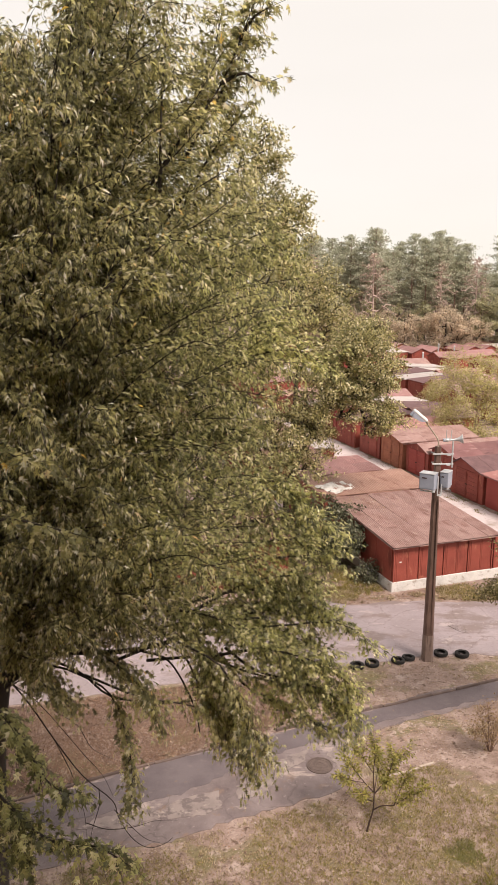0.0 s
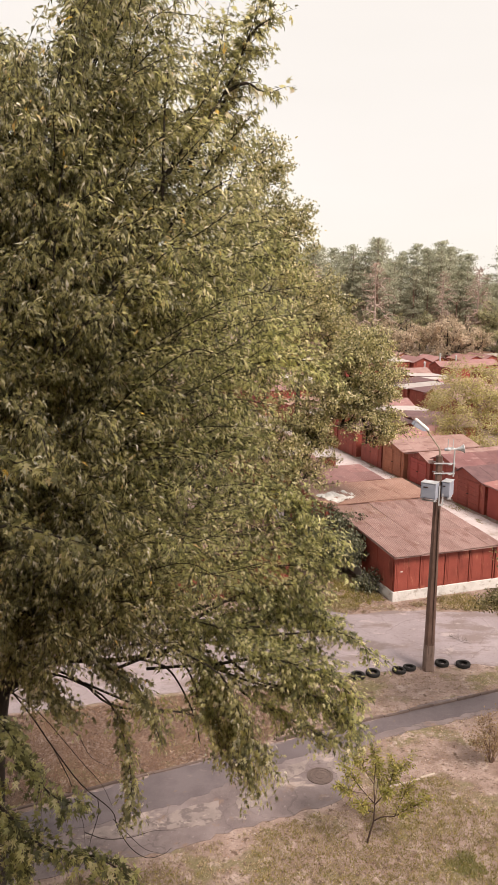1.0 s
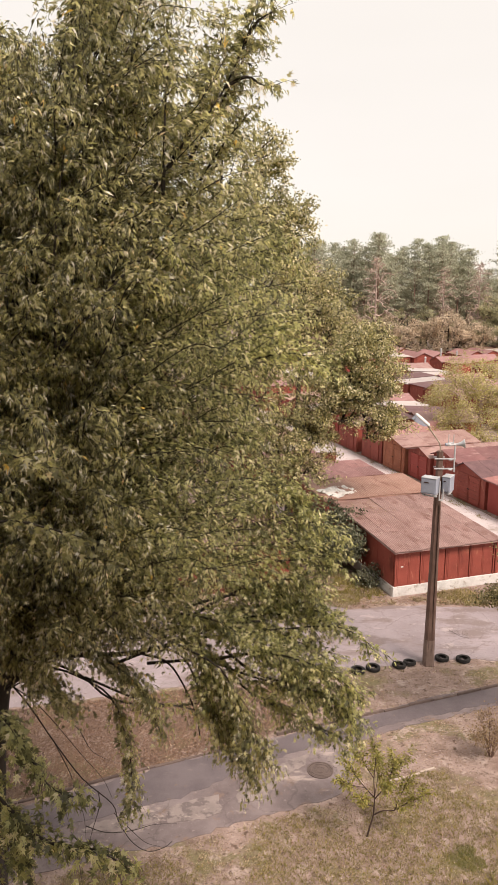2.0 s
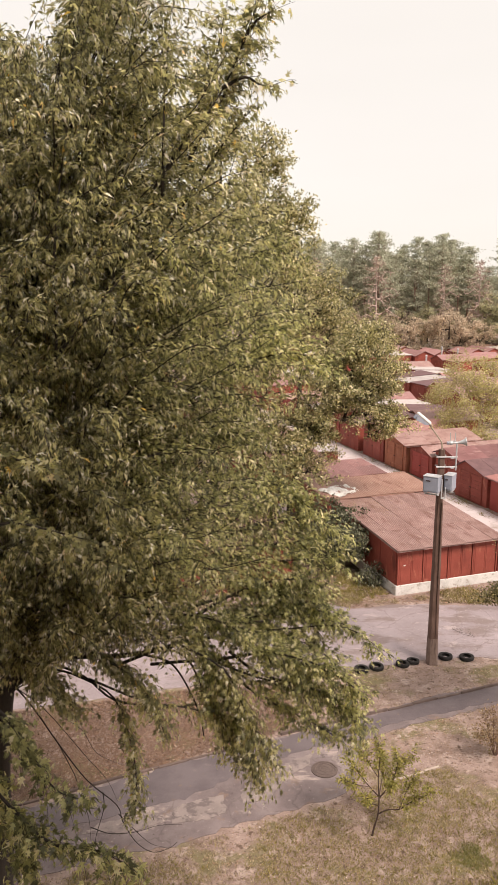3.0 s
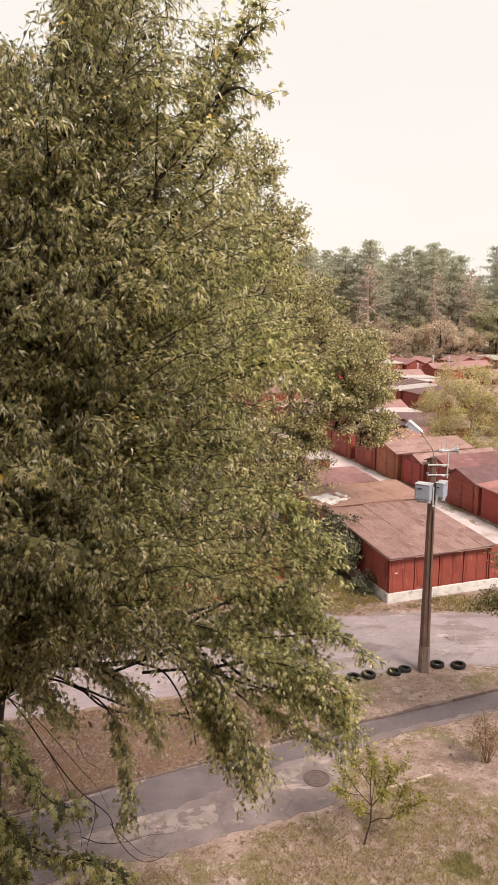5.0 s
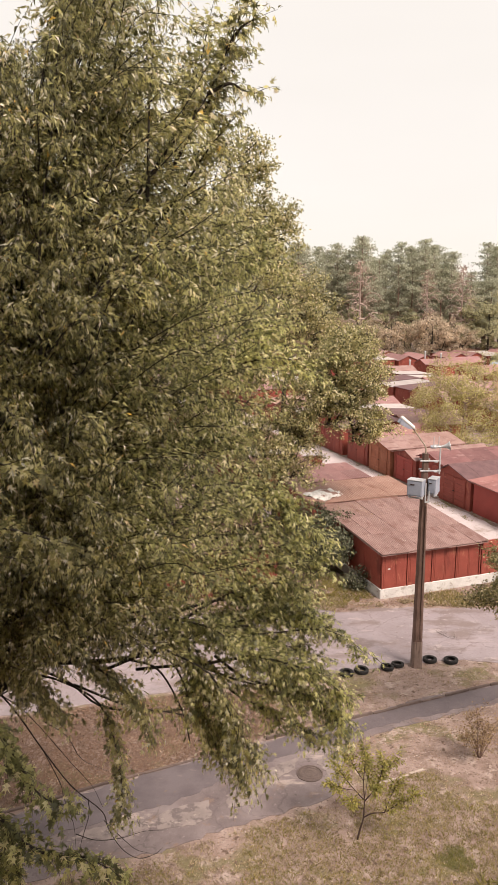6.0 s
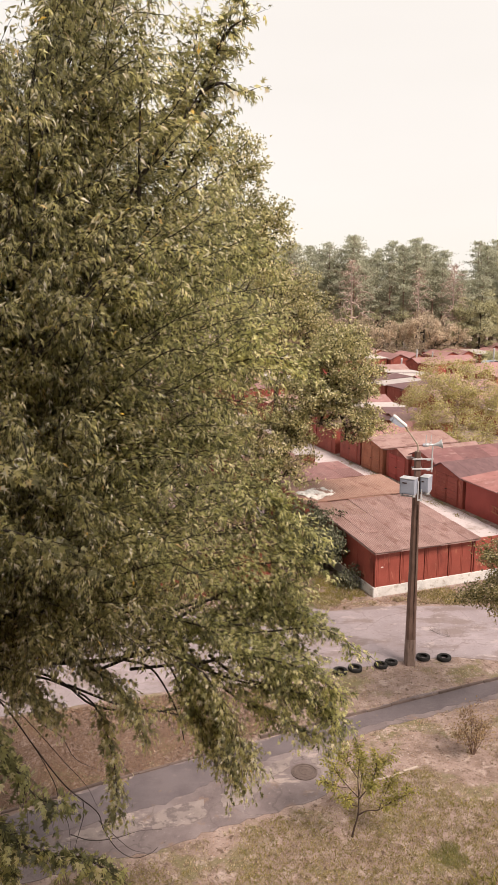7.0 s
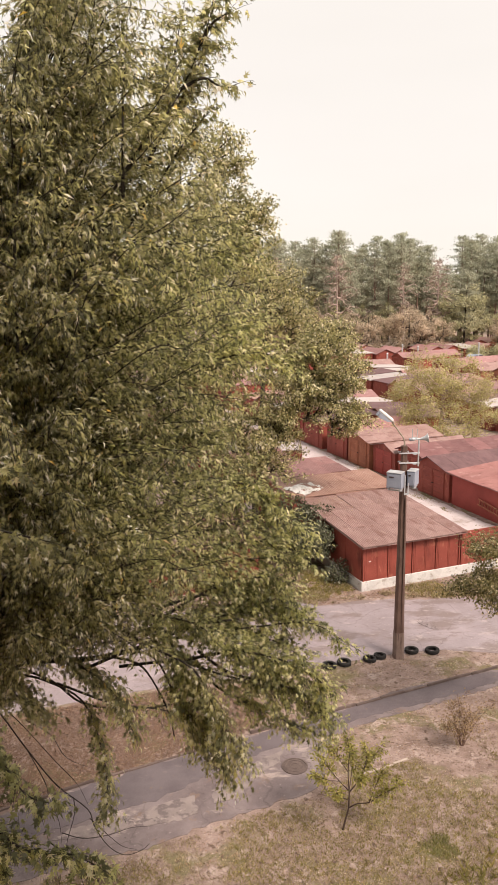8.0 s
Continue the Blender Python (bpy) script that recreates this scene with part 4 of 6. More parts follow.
def leafy_shoots(rng, start, d, length, hang, size, gap, axis=None):
    """Curved shoots with leaves in pairs: the leaves' places, directions, normals and sizes, and the shoots' corners."""
    k = 2
    t = np.linspace(0, 1, k + 1)[None, :, None]
    bend = np.zeros((len(start), 1, 3))
    bend[:, 0, 2] = -0.42 * hang
    bend[:, 0] += rng.normal(0, 0.1, (len(start), 3))
    line = start[:, None] + (d[:, None] * t + bend * t ** 2) * length[:, None, None]
    side = np.cross(d, np.array([0.05, 0.08, 1.0]))
    side /= np.linalg.norm(side, axis=1, keepdims=True) + 1e-6
    up = np.cross(side, d)
    ring = np.array([(1, 0), (-0.5, 0.87), (-0.5, -0.87)])
    thick = np.linspace(0.0042, 0.0013, k + 1)
    v = line[:, :, None] + (ring[None, None, :, 0:1] * side[:, None, None] + ring[None, None, :, 1:2] * up[:, None, None]) * thick[None, :, None, None]
    f = np.array([(3 * i + j, 3 * i + (j + 1) % 3, 3 * i + 3 + (j + 1) % 3, 3 * i + 3 + j) for i in range(k) for j in range(3)])
    f = (f[None] + (np.arange(len(start)) * 3 * (k + 1))[:, None, None]).reshape(-1, 4)
    pairs = np.maximum(3, (length / gap).astype(int))
    who = np.repeat(np.arange(len(start)), pairs * 2)
    rank = np.concatenate([np.arange(2 * q) // 2 / q for q in pairs])
    hand = np.concatenate([np.tile([1.0, -1.0], q) for q in pairs])
    s = np.clip(0.1 + 0.9 * rank + rng.normal(0, 0.03, len(who)), 0, 1)[:, None]
    L = length[who][:, None]
    p = start[who] + (d[who] * s + bend[who, 0] * s ** 2) * L
    tan = d[who] + 2 * bend[who, 0] * s
    turn = rng.normal(0, 0.7, len(who))[:, None]
    out = side[who] * hand[:, None] * np.cos(turn) + up[who] * np.sin(turn)
    fwd = 0.5 * tan + 0.62 * out + rng.normal(0, 0.3, p.shape)
    fwd[:, 2] -= 0.12 + 0.62 * hang[who]
    p = p + 0.035 * out + rng.normal(0, 0.02, p.shape)
    nor = up[who] * 0.5 + rng.normal(0, 0.5, p.shape) + np.array([0.0, 0.0, 0.5])
    if axis is not None:
        # leaves turn their faces to the open air
        away = p[:, :2] - axis
        nor[:, :2] += 0.55 * away / np.linalg.norm(away, axis=1, keepdims=True)
    return (p, fwd, nor, size * rng.uniform(0.55, 1.15, len(p)) * (1 - 0.3 * s[:, 0] ** 3), who), (v.reshape(-1, 3), f)


def maple():
    rng = np.random.default_rng(4)
    g = thing("maple_tree", pose(0, 0, 0), "large silver maple with deeply cut drooping green leaves", "tree")
    trunk = [(-4.95, 12.5, -0.1), (-4.7, 12.3, 5), (-4.35, 12.1, 7.6), (-3.75, 11.9, 9.6), (-3.2, 11.7, 12.2), (-2.95, 11.6, 15), (-2.45, 11.6, 18), (-1.6, 11.5, 21.6)]
    line = bent(trunk)
    part("trunk", tube(bmesh.new(), line, [0.29 * (1 - i / (len(line) - 1)) + 0.012 for i in range(len(line))], 10), M["bark"], g, "", True)

    def stem(z):
        return np.array([np.interp(z, [p[2] for p in trunk], [p[k] for p in trunk]) for k in range(2)] + [z])

    # the boughs that stand out: line, number of shoots, their length, how much they droop
    low_fringe = [([(-2.52, 12, 8), (-1.35, 12, 8.47), (-0.39, 12, 8.64), (0.56, 12, 8.75), (1.52, 12, 8.78), (2.2, 12, 8.36)], 56, 0.38, 0.15),
                  ([(-1.77, 12.2, 8), (-0.78, 12, 8.16), (-0.01, 11.8, 8.0), (1.04, 11.8, 7.68), (1.85, 11.8, 7.25)], 62, 0.5, 0.2),
                  ([(-0.77, 11.8, 8.26), (0.17, 11.4, 8.62), (0.8, 11.4, 8.5), (1.3, 11.4, 8.3)], 44, 0.5, 0.2),
                  ([(-1.36, 12.2, 8.94), (-0.39, 12.2, 9.25), (0.57, 12.2, 9.25), (1.54, 12.2, 8.74)], 68, 0.5, 0.2),
                  ([(-1.6, 12.6, 8.9), (-0.6, 12.9, 9.2), (0.3, 13.0, 9.1), (1.1, 13.0, 8.7)], 60, 0.55, 0.2)]
    low_lobe = [([(-1.6, 12.2, 8.6), (-0.7, 11.9, 8.9), (0.1, 11.7, 8.8), (0.7, 11.7, 8.3), (1.0, 11.7, 7.7)], 60, 0.5, 0.2),
                ([(-2.4, 11.8, 9.0), (-1.4, 11.4, 9.3), (-0.5, 11.3, 9.2), (0.2, 11.3, 8.7)], 60, 0.55, 0.2),
                ([(-1.4, 12.6, 10.2), (-0.4, 12.7, 11.0), (0.4, 12.6, 11.1), (0.8, 12.6, 10.8)], 60, 0.55, 0.2),
                ([(-1.4, 12.6, 11.4), (-0.8, 12.7, 11.9), (-0.3, 12.6, 12.0), (0.05, 12.6, 11.9)], 50, 0.5, 0.2),
                ([(-2.0, 12, 9.2), (-1.2, 11.8, 9.1), (-0.8, 11.7, 8.6), (-0.6, 11.7, 8.0)], 56, 0.5, 0.9),
                ([(-1.6, 11.9, 8.7), (-0.9, 11.8, 8.5), (-0.5, 11.7, 7.9), (-0.3, 11.6, 7.3)], 56, 0.45, 1.1)]
    low_fill = [([(-0.4, 11.9, 8.4), (0.09, 11.8, 8.05), (0.76, 11.8, 7.82), (1.43, 11.8, 7.55), (1.79, 11.8, 7.02)], 66, 0.4, 0.35),
                ([(-0.5, 12.1, 8.2), (-0.1, 12, 7.68), (0.49, 12, 7.29), (1.03, 12, 7.0), (1.47, 12, 6.7)], 60, 0.36, 0.4),
                ([(-0.3, 11.8, 8.6), (0.27, 11.6, 8.56), (0.93, 11.5, 8.29), (1.4, 11.5, 8.15), (1.79, 11.5, 7.82)], 60, 0.36, 0.3),
                ([(-0.8, 12.4, 8.7), (-0.11, 12.4, 8.7), (0.6, 12.4, 8.4), (1.21, 12.4, 8.2)], 60, 0.45, 0.3),
                ([(-1.57, 12.2, 8.21), (-0.98, 12.2, 8.58), (-0.2, 12.2, 8.84), (0.57, 12.2, 8.92), (1.15, 12.2, 8.74)], 58, 0.42, 0.3)]
    low_tip = [([(-1.41, 12.6, 8.33), (-0.61, 12.6, 8.71), (0.09, 12.6, 8.87), (0.78, 12.6, 8.92)], 58, 0.42, 0.3)]
    low = low_fringe + low_lobe + low_fill + low_tip
    sprays = [([(-1.83, 12, 8.42), (-1.14, 11.8, 8.36), (-0.77, 11.7, 7.64), (-0.39, 11.6, 6.97), (0.09, 11.6, 6.43)], 92, 0.48, 0.8),
              ([(-1.3, 11.6, 8.72), (-0.46, 11.3, 8.38), (-0.1, 11.2, 7.64), (0.27, 11.2, 6.92)], 68, 0.45, 0.8),
              ([(-3.3, 11.5, 8.3), (-2.85, 11.4, 8.22), (-2.25, 11.3, 7.88), (-2, 11.3, 7.06), (-1.94, 11.3, 6.3), (-2.0, 11.3, 5.8)], 64, 0.36, 0.8),
              ([(-2.72, 11.6, 8.06), (-1.8, 11.6, 7.65), (-0.95, 11.6, 7.49), (-0.2, 11.6, 7.13)], 24, 0.36, 0.8),
              ([(-3.61, 11.8, 8.41), (-2.56, 11.8, 8.36), (-2.1, 11.8, 8.0), (-1.7, 11.8, 7.4), (-1.5, 11.8, 6.9)], 44, 0.38, 0.8)]
    short_sprays = [([(-3.2, 11.2, 9.0), (-2.5, 10.9, 8.9), (-1.9, 10.9, 8.5), (-1.6, 10.9, 8.1)], 40, 0.42, 0.8),
                    ([(-4.3, 11.6, 9.1), (-3.8, 11.1, 8.9), (-3.3, 10.8, 8.5), (-2.9, 10.7, 8.1)], 46, 0.42, 0.8),
                    ([(-4.2, 11.9, 8.5), (-3.7, 11.6, 8.4), (-3.2, 11.5, 8.0), (-2.9, 11.5, 7.6)], 40, 0.36, 0.8)]
    hanging = sprays + short_sprays
    near = [([(-3.16, 7.4, 10.49), (-2.59, 7.2, 10.09), (-2.29, 7.1, 9.69), (-2.08, 7.1, 9.3), (-1.79, 7.1, 9.16)], 32, 0.32, 0.8),
            ([(-3.14, 7.2, 9.83), (-2.53, 7, 9.17), (-2.08, 7, 8.7), (-1.61, 7, 8.63), (-1.29, 7, 8.42)], 50, 0.32, 0.75),
            ([(-3.23, 7.5, 10.04), (-2.88, 7.4, 9.35), (-2.64, 7.3, 8.8), (-2.44, 7.3, 8.16)], 46, 0.34, 0.85),
            ([(-3.24, 7.6, 10.38), (-2.85, 7.6, 9.91), (-2.62, 7.6, 9.57), (-2.39, 7.6, 9.29)], 20, 0.32, 0.8),
            ([(-2.87, 7.2, 13.02), (-2.47, 7.1, 12.93), (-2.12, 7, 12.82), (-1.92, 7, 12.74)], 25, 0.22, 0.5),
            ([(-3.29, 8.2, 11.78), (-2.59, 8, 11.91), (-2.14, 7.9, 11.85), (-1.78, 7.9, 11.75)], 32, 0.28, 0.7)]
    flank = [([(-1.95, 12.4, 9.37), (-0.97, 12.3, 9.72), (-0.01, 12.2, 9.86), (0.84, 12.2, 9.91), (1.48, 12.2, 9.98)], 68, 0.55, 0.35),
             ([(-1.1, 12.8, 9.74), (-0.11, 12.8, 10.26), (0.78, 12.8, 10.41), (1.42, 12.8, 10.26)], 56, 0.5, 0.35),
             ([(-1.98, 12.6, 12.39), (-0.84, 12.5, 12.87), (0.08, 12.5, 13.24), (0.72, 12.5, 13.33), (1.14, 12.5, 13.15)], 68, 0.6, 0.35),
             ([(-1.8, 12.8, 13.02), (-0.95, 12.8, 13.38), (-0.1, 12.8, 13.38), (0.6, 12.8, 13.77)], 56, 0.55, 0.35),
             ([(-2.08, 12.8, 13.12), (-1.12, 12.8, 14.05), (-0.19, 12.8, 14.68), (0.45, 12.8, 15.08)], 64, 0.6, 0.35),
             ([(-1.9, 13, 13.85), (-1.04, 13, 14.59), (-0.38, 13, 15.13), (0.08, 13, 15.31)], 44, 0.5, 0.35)]
    flank_fill = [([(-1.09, 12.5, 9.23), (-0.59, 12.5, 9.64), (0.09, 12.5, 10), (0.67, 12.5, 10.1), (1.06, 12.5, 10)], 60, 0.45, 0.3),
                  ([(-1.08, 12.6, 10.02), (-0.49, 12.6, 10.38), (0.18, 12.6, 10.78), (0.71, 12.6, 10.88), (0.98, 12.6, 10.68)], 60, 0.45, 0.3),
                  ([(-0.96, 12, 8.98), (-0.39, 12, 9.34), (0.27, 12, 9.59), (0.84, 12, 9.64), (1.17, 12, 9.49)], 60, 0.45, 0.3)]
    right = flank + flank_fill
    leader = [([(-2.2, 10.8, 13.9), (-1.56, 10.4, 15.15), (-1.01, 10.3, 16.01), (-0.43, 10.3, 16.71), (-0.08, 10.3, 17.42), (0.17, 10.4, 18.09)], 60, 0.42, 0.6),
              ([(-1.5, 11.2, 15.3), (-1.15, 10.9, 15.91), (-0.75, 10.8, 16.61), (-0.48, 10.8, 17.29), (-0.33, 10.8, 17.9)], 56, 0.4, 0.6),
              ([(-1.4, 11.2, 15.0), (-0.84, 10.8, 15.61), (-0.38, 10.7, 16.24), (-0.08, 10.7, 16.59)], 50, 0.38, 0.5),
              ([(-0.9, 10.6, 15.9), (-0.59, 10.5, 16.41), (-0.22, 10.5, 17.02), (-0.01, 10.5, 17.48)], 44, 0.36, 0.5),
              ([(-0.36, 10.3, 16.84), (-0.08, 10.3, 16.97), (0.17, 10.3, 16.85), (0.36, 10.3, 16.91)], 9, 0.26, 0.5),
              ([(-0.11, 10.3, 17.36), (0.06, 10.3, 17.61), (0.3, 10.3, 17.74)], 9, 0.28, 0.5)]
    leader_fill = [([(-3.2, 11.4, 12.6), (-2.54, 9.9, 13.43), (-2.5, 9.9, 14.57), (-2.38, 9.9, 15.59), (-2.22, 9.9, 16.43), (-2.1, 10.0, 17.6)], 26, 0.5, 0.7),
                   ([(-2.52, 9.9, 13.54), (-2.09, 9.8, 14.01), (-1.65, 9.8, 14.5), (-1.21, 9.9, 14.88), (-0.8, 10.0, 15.2)], 20, 0.5, 0.7),
                   ([(-1.14, 10.2, 15.48), (-1.11, 10.2, 16.09), (-1.08, 10.2, 16.69), (-1.0, 10.2, 17.5)], 22, 0.45, 0.7)]
    top = leader + leader_fill
    shown = [(b, 0.03 if b in low + right else 0.022) for b in low + hanging + near + right] + [(b, 0.028) for b in top]
    boughs = list(shown)
    # the rest of the crown: boughs' ends spread through it, the crown narrowing and widening with height
    zs, rights = [8.9, 9.6, 10.7, 11.6, 12.2, 13.3, 14.5, 15.6, 17.0, 18.0, 20.0, 23.0], [0.7, 0.85, 0.9, 0.3, 0.05, 0.75, 0.6, 0.2, -0.3, -0.4, -0.7, -1.8]
    tips = []
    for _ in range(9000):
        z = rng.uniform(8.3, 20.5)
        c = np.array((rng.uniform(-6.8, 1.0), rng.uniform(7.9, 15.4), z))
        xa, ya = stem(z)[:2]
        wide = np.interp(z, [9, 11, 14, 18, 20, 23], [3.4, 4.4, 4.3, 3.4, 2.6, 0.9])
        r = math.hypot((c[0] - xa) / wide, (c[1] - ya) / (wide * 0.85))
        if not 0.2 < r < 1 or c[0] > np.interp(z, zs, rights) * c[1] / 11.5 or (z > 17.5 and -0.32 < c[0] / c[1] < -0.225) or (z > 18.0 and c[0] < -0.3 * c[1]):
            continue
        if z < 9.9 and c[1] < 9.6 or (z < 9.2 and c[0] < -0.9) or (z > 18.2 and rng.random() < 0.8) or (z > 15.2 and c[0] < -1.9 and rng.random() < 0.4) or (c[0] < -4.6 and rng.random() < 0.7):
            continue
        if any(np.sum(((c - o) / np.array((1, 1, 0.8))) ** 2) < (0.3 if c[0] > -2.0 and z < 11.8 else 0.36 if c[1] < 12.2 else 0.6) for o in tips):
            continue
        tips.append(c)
    for c in tips:
        reach = math.hypot(c[0] + 3.2, c[1] - 11.8)
        foot = stem(max(7.4, min(c[2] - 0.7 * reach - 0.4, 20)))
        span = np.linalg.norm(c - foot)
        mids = [foot + (c - foot) * q + np.array((0, 0, 0.5 * q * (1 - q) * span)) + rng.normal(0, 0.07 * span ** 0.5, 3) for q in (0.3, 0.55, 0.8)]
        boughs.append((([tuple(foot)] + [tuple(q) for q in mids] + [tuple(c)], 26 if c[1] < 13 or c[0] > -1.2 else 15, 0.5, 0.35 if c[0] > -1.4 else 0.75), 0.014))
    sets, full, young = [], [], []
    for (line, n, length, hang), r0 in boughs:
        # young: outer boughs whose leaves have the sunlit yellow green put into their colour
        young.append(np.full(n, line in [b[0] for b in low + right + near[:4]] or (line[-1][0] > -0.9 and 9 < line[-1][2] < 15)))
        full.append(np.full(n, len(full) < len(shown)))
        line = bent(line)
        part("limb", tube(bmesh.new(), line, [r0 + (0.004 - r0) * i / (len(line) - 1) for i in range(len(line))], 5), M["bark"], g, "", True)
        sets.append(shoots_on(rng, line, n, length, hang))
    full, young = np.concatenate(full), np.concatenate(young)
    start, d, length, hang = (np.concatenate([s[k] for s in sets]) for k in range(4))
    (p, fwd, nor, s, who), (v, f) = leafy_shoots(rng, start, d, length, hang, 0.127, 0.061, np.array((-3.6, 12.0)))
    many("shoot", v, f, M["bark"], g)
    # three hundred leaves of the low right boughs stand as leaves of their own
    first = np.argsort(np.abs(p[:, 0] - 1.5) + np.abs(p[:, 2] - 8.2) + 0.6 * (p[:, 1] - 7))[:300]
    rest = np.ones(len(p), bool)
    rest[first] = False
    fold = np.where(full[who], rng.uniform(0.7, 1.05, len(p)), rng.uniform(0.4, 1.0, len(p)))
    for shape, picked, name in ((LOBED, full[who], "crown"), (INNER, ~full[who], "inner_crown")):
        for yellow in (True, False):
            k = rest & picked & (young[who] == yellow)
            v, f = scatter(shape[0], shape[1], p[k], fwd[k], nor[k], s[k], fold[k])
            ob = many(name, v, f, M["leaf_sunlit" if yellow else "leaf_maple"], g, "maple leaves coloured a sunlit yellow green" if yellow else "drooping silver green maple leaves")
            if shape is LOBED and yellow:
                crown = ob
    me = bpy.data.meshes.new("leaf")
    me.from_pydata([tuple(q) for q in LOBED[0]], [], [tuple(int(i) for i in q) for q in LOBED[1]])
    me.materials.append(M["leaf_sunlit"])
    for i in first:
        y = Vector(fwd[i]).normalized()
        x = y.cross(Vector(nor[i])).normalized()
        q = Matrix((x, y, x.cross(y))).transposed().to_4x4() @ Matrix.Diagonal((s[i] * fold[i], s[i], s[i], 1))
        q.translation = Vector(p[i])
        piece("leaf", me, crown, q)
    # the thick low limb and its forks
    for line, r0, r1 in (([(-4.35, 12.1, 7.7), (-3.52, 12.0, 8.21), (-2.31, 12.0, 8.26), (-1.44, 12.0, 8.42), (-0.5, 12.0, 8.8), (0.3, 12.0, 8.9)], 0.06, 0.018),
                         ([(-3.8, 12.0, 8.3), (-2.91, 12.0, 7.89), (-2.39, 12.0, 7.44), (-1.57, 12.0, 7.3), (-0.88, 12.0, 7.36)], 0.025, 0.01),
                         ([(-1.83, 12.0, 8.28), (-1.45, 12.0, 8.16), (-1.21, 12.0, 7.86), (-0.94, 12.0, 7.23), (-0.85, 12.0, 6.7)], 0.022, 0.01)):
        line = bent(line)
        part("limb", tube(bmesh.new(), line, [r0 + (r1 - r0) * i / (len(line) - 1) for i in range(len(line))], 7), M["bark"], g, "", True)
    # bare hanging twigs low on the trunk side
    stems = [[(-4.3, 12.0, 7.8), (-4.08, 12.0, 7.68), (-3.77, 12.0, 7.25), (-3.41, 12.0, 6.62), (-2.94, 12.0, 5.89), (-2.43, 12.0, 5.39), (-2.33, 12.0, 5.05), (-2.11, 12.0, 4.63), (-1.82, 12.0, 4.42), (-1.52, 12.0, 4.5), (-1.37, 12.0, 4.63)],
             [(-4.08, 12.0, 7.68), (-3.59, 12.0, 7.25), (-2.92, 12.0, 6.34), (-2.58, 12.0, 5.89), (-2.41, 12.0, 5.47)]]
    offshoots = [[(-3.41, 12.0, 6.62), (-3.14, 12.0, 5.97), (-3.08, 12.0, 5.64), (-2.94, 12.0, 5.14), (-2.92, 12.0, 4.63)],
                 [(-2.66, 12.0, 5.64), (-2.66, 12.0, 5.31), (-2.81, 12.0, 4.8), (-2.85, 12.0, 4.59)],
                 [(-2.91, 12.0, 4.93), (-2.55, 12.0, 4.8), (-2.1, 12.0, 4.84), (-1.69, 12.0, 4.97), (-1.28, 12.0, 4.99)],
                 [(-3.4, 12.1, 7.1), (-3.0, 12.1, 6.8), (-2.76, 12.1, 6.35), (-2.3, 12.1, 6.1)],
                 [(-2.4, 12.0, 5.2), (-2.1, 12.0, 4.85), (-1.85, 12.0, 4.6), (-1.6, 12.0, 4.52)]]
    for k, line in enumerate(stems + offshoots):
        r0 = 0.016 if k == 0 else 0.009
        line = bent(line)
        part("bare_twig", tube(bmesh.new(), line, [r0 * (1 - 0.75 * i / (len(line) - 1)) for i in range(len(line))], 5), M["bark"], g, "bare hanging twig")


maple()


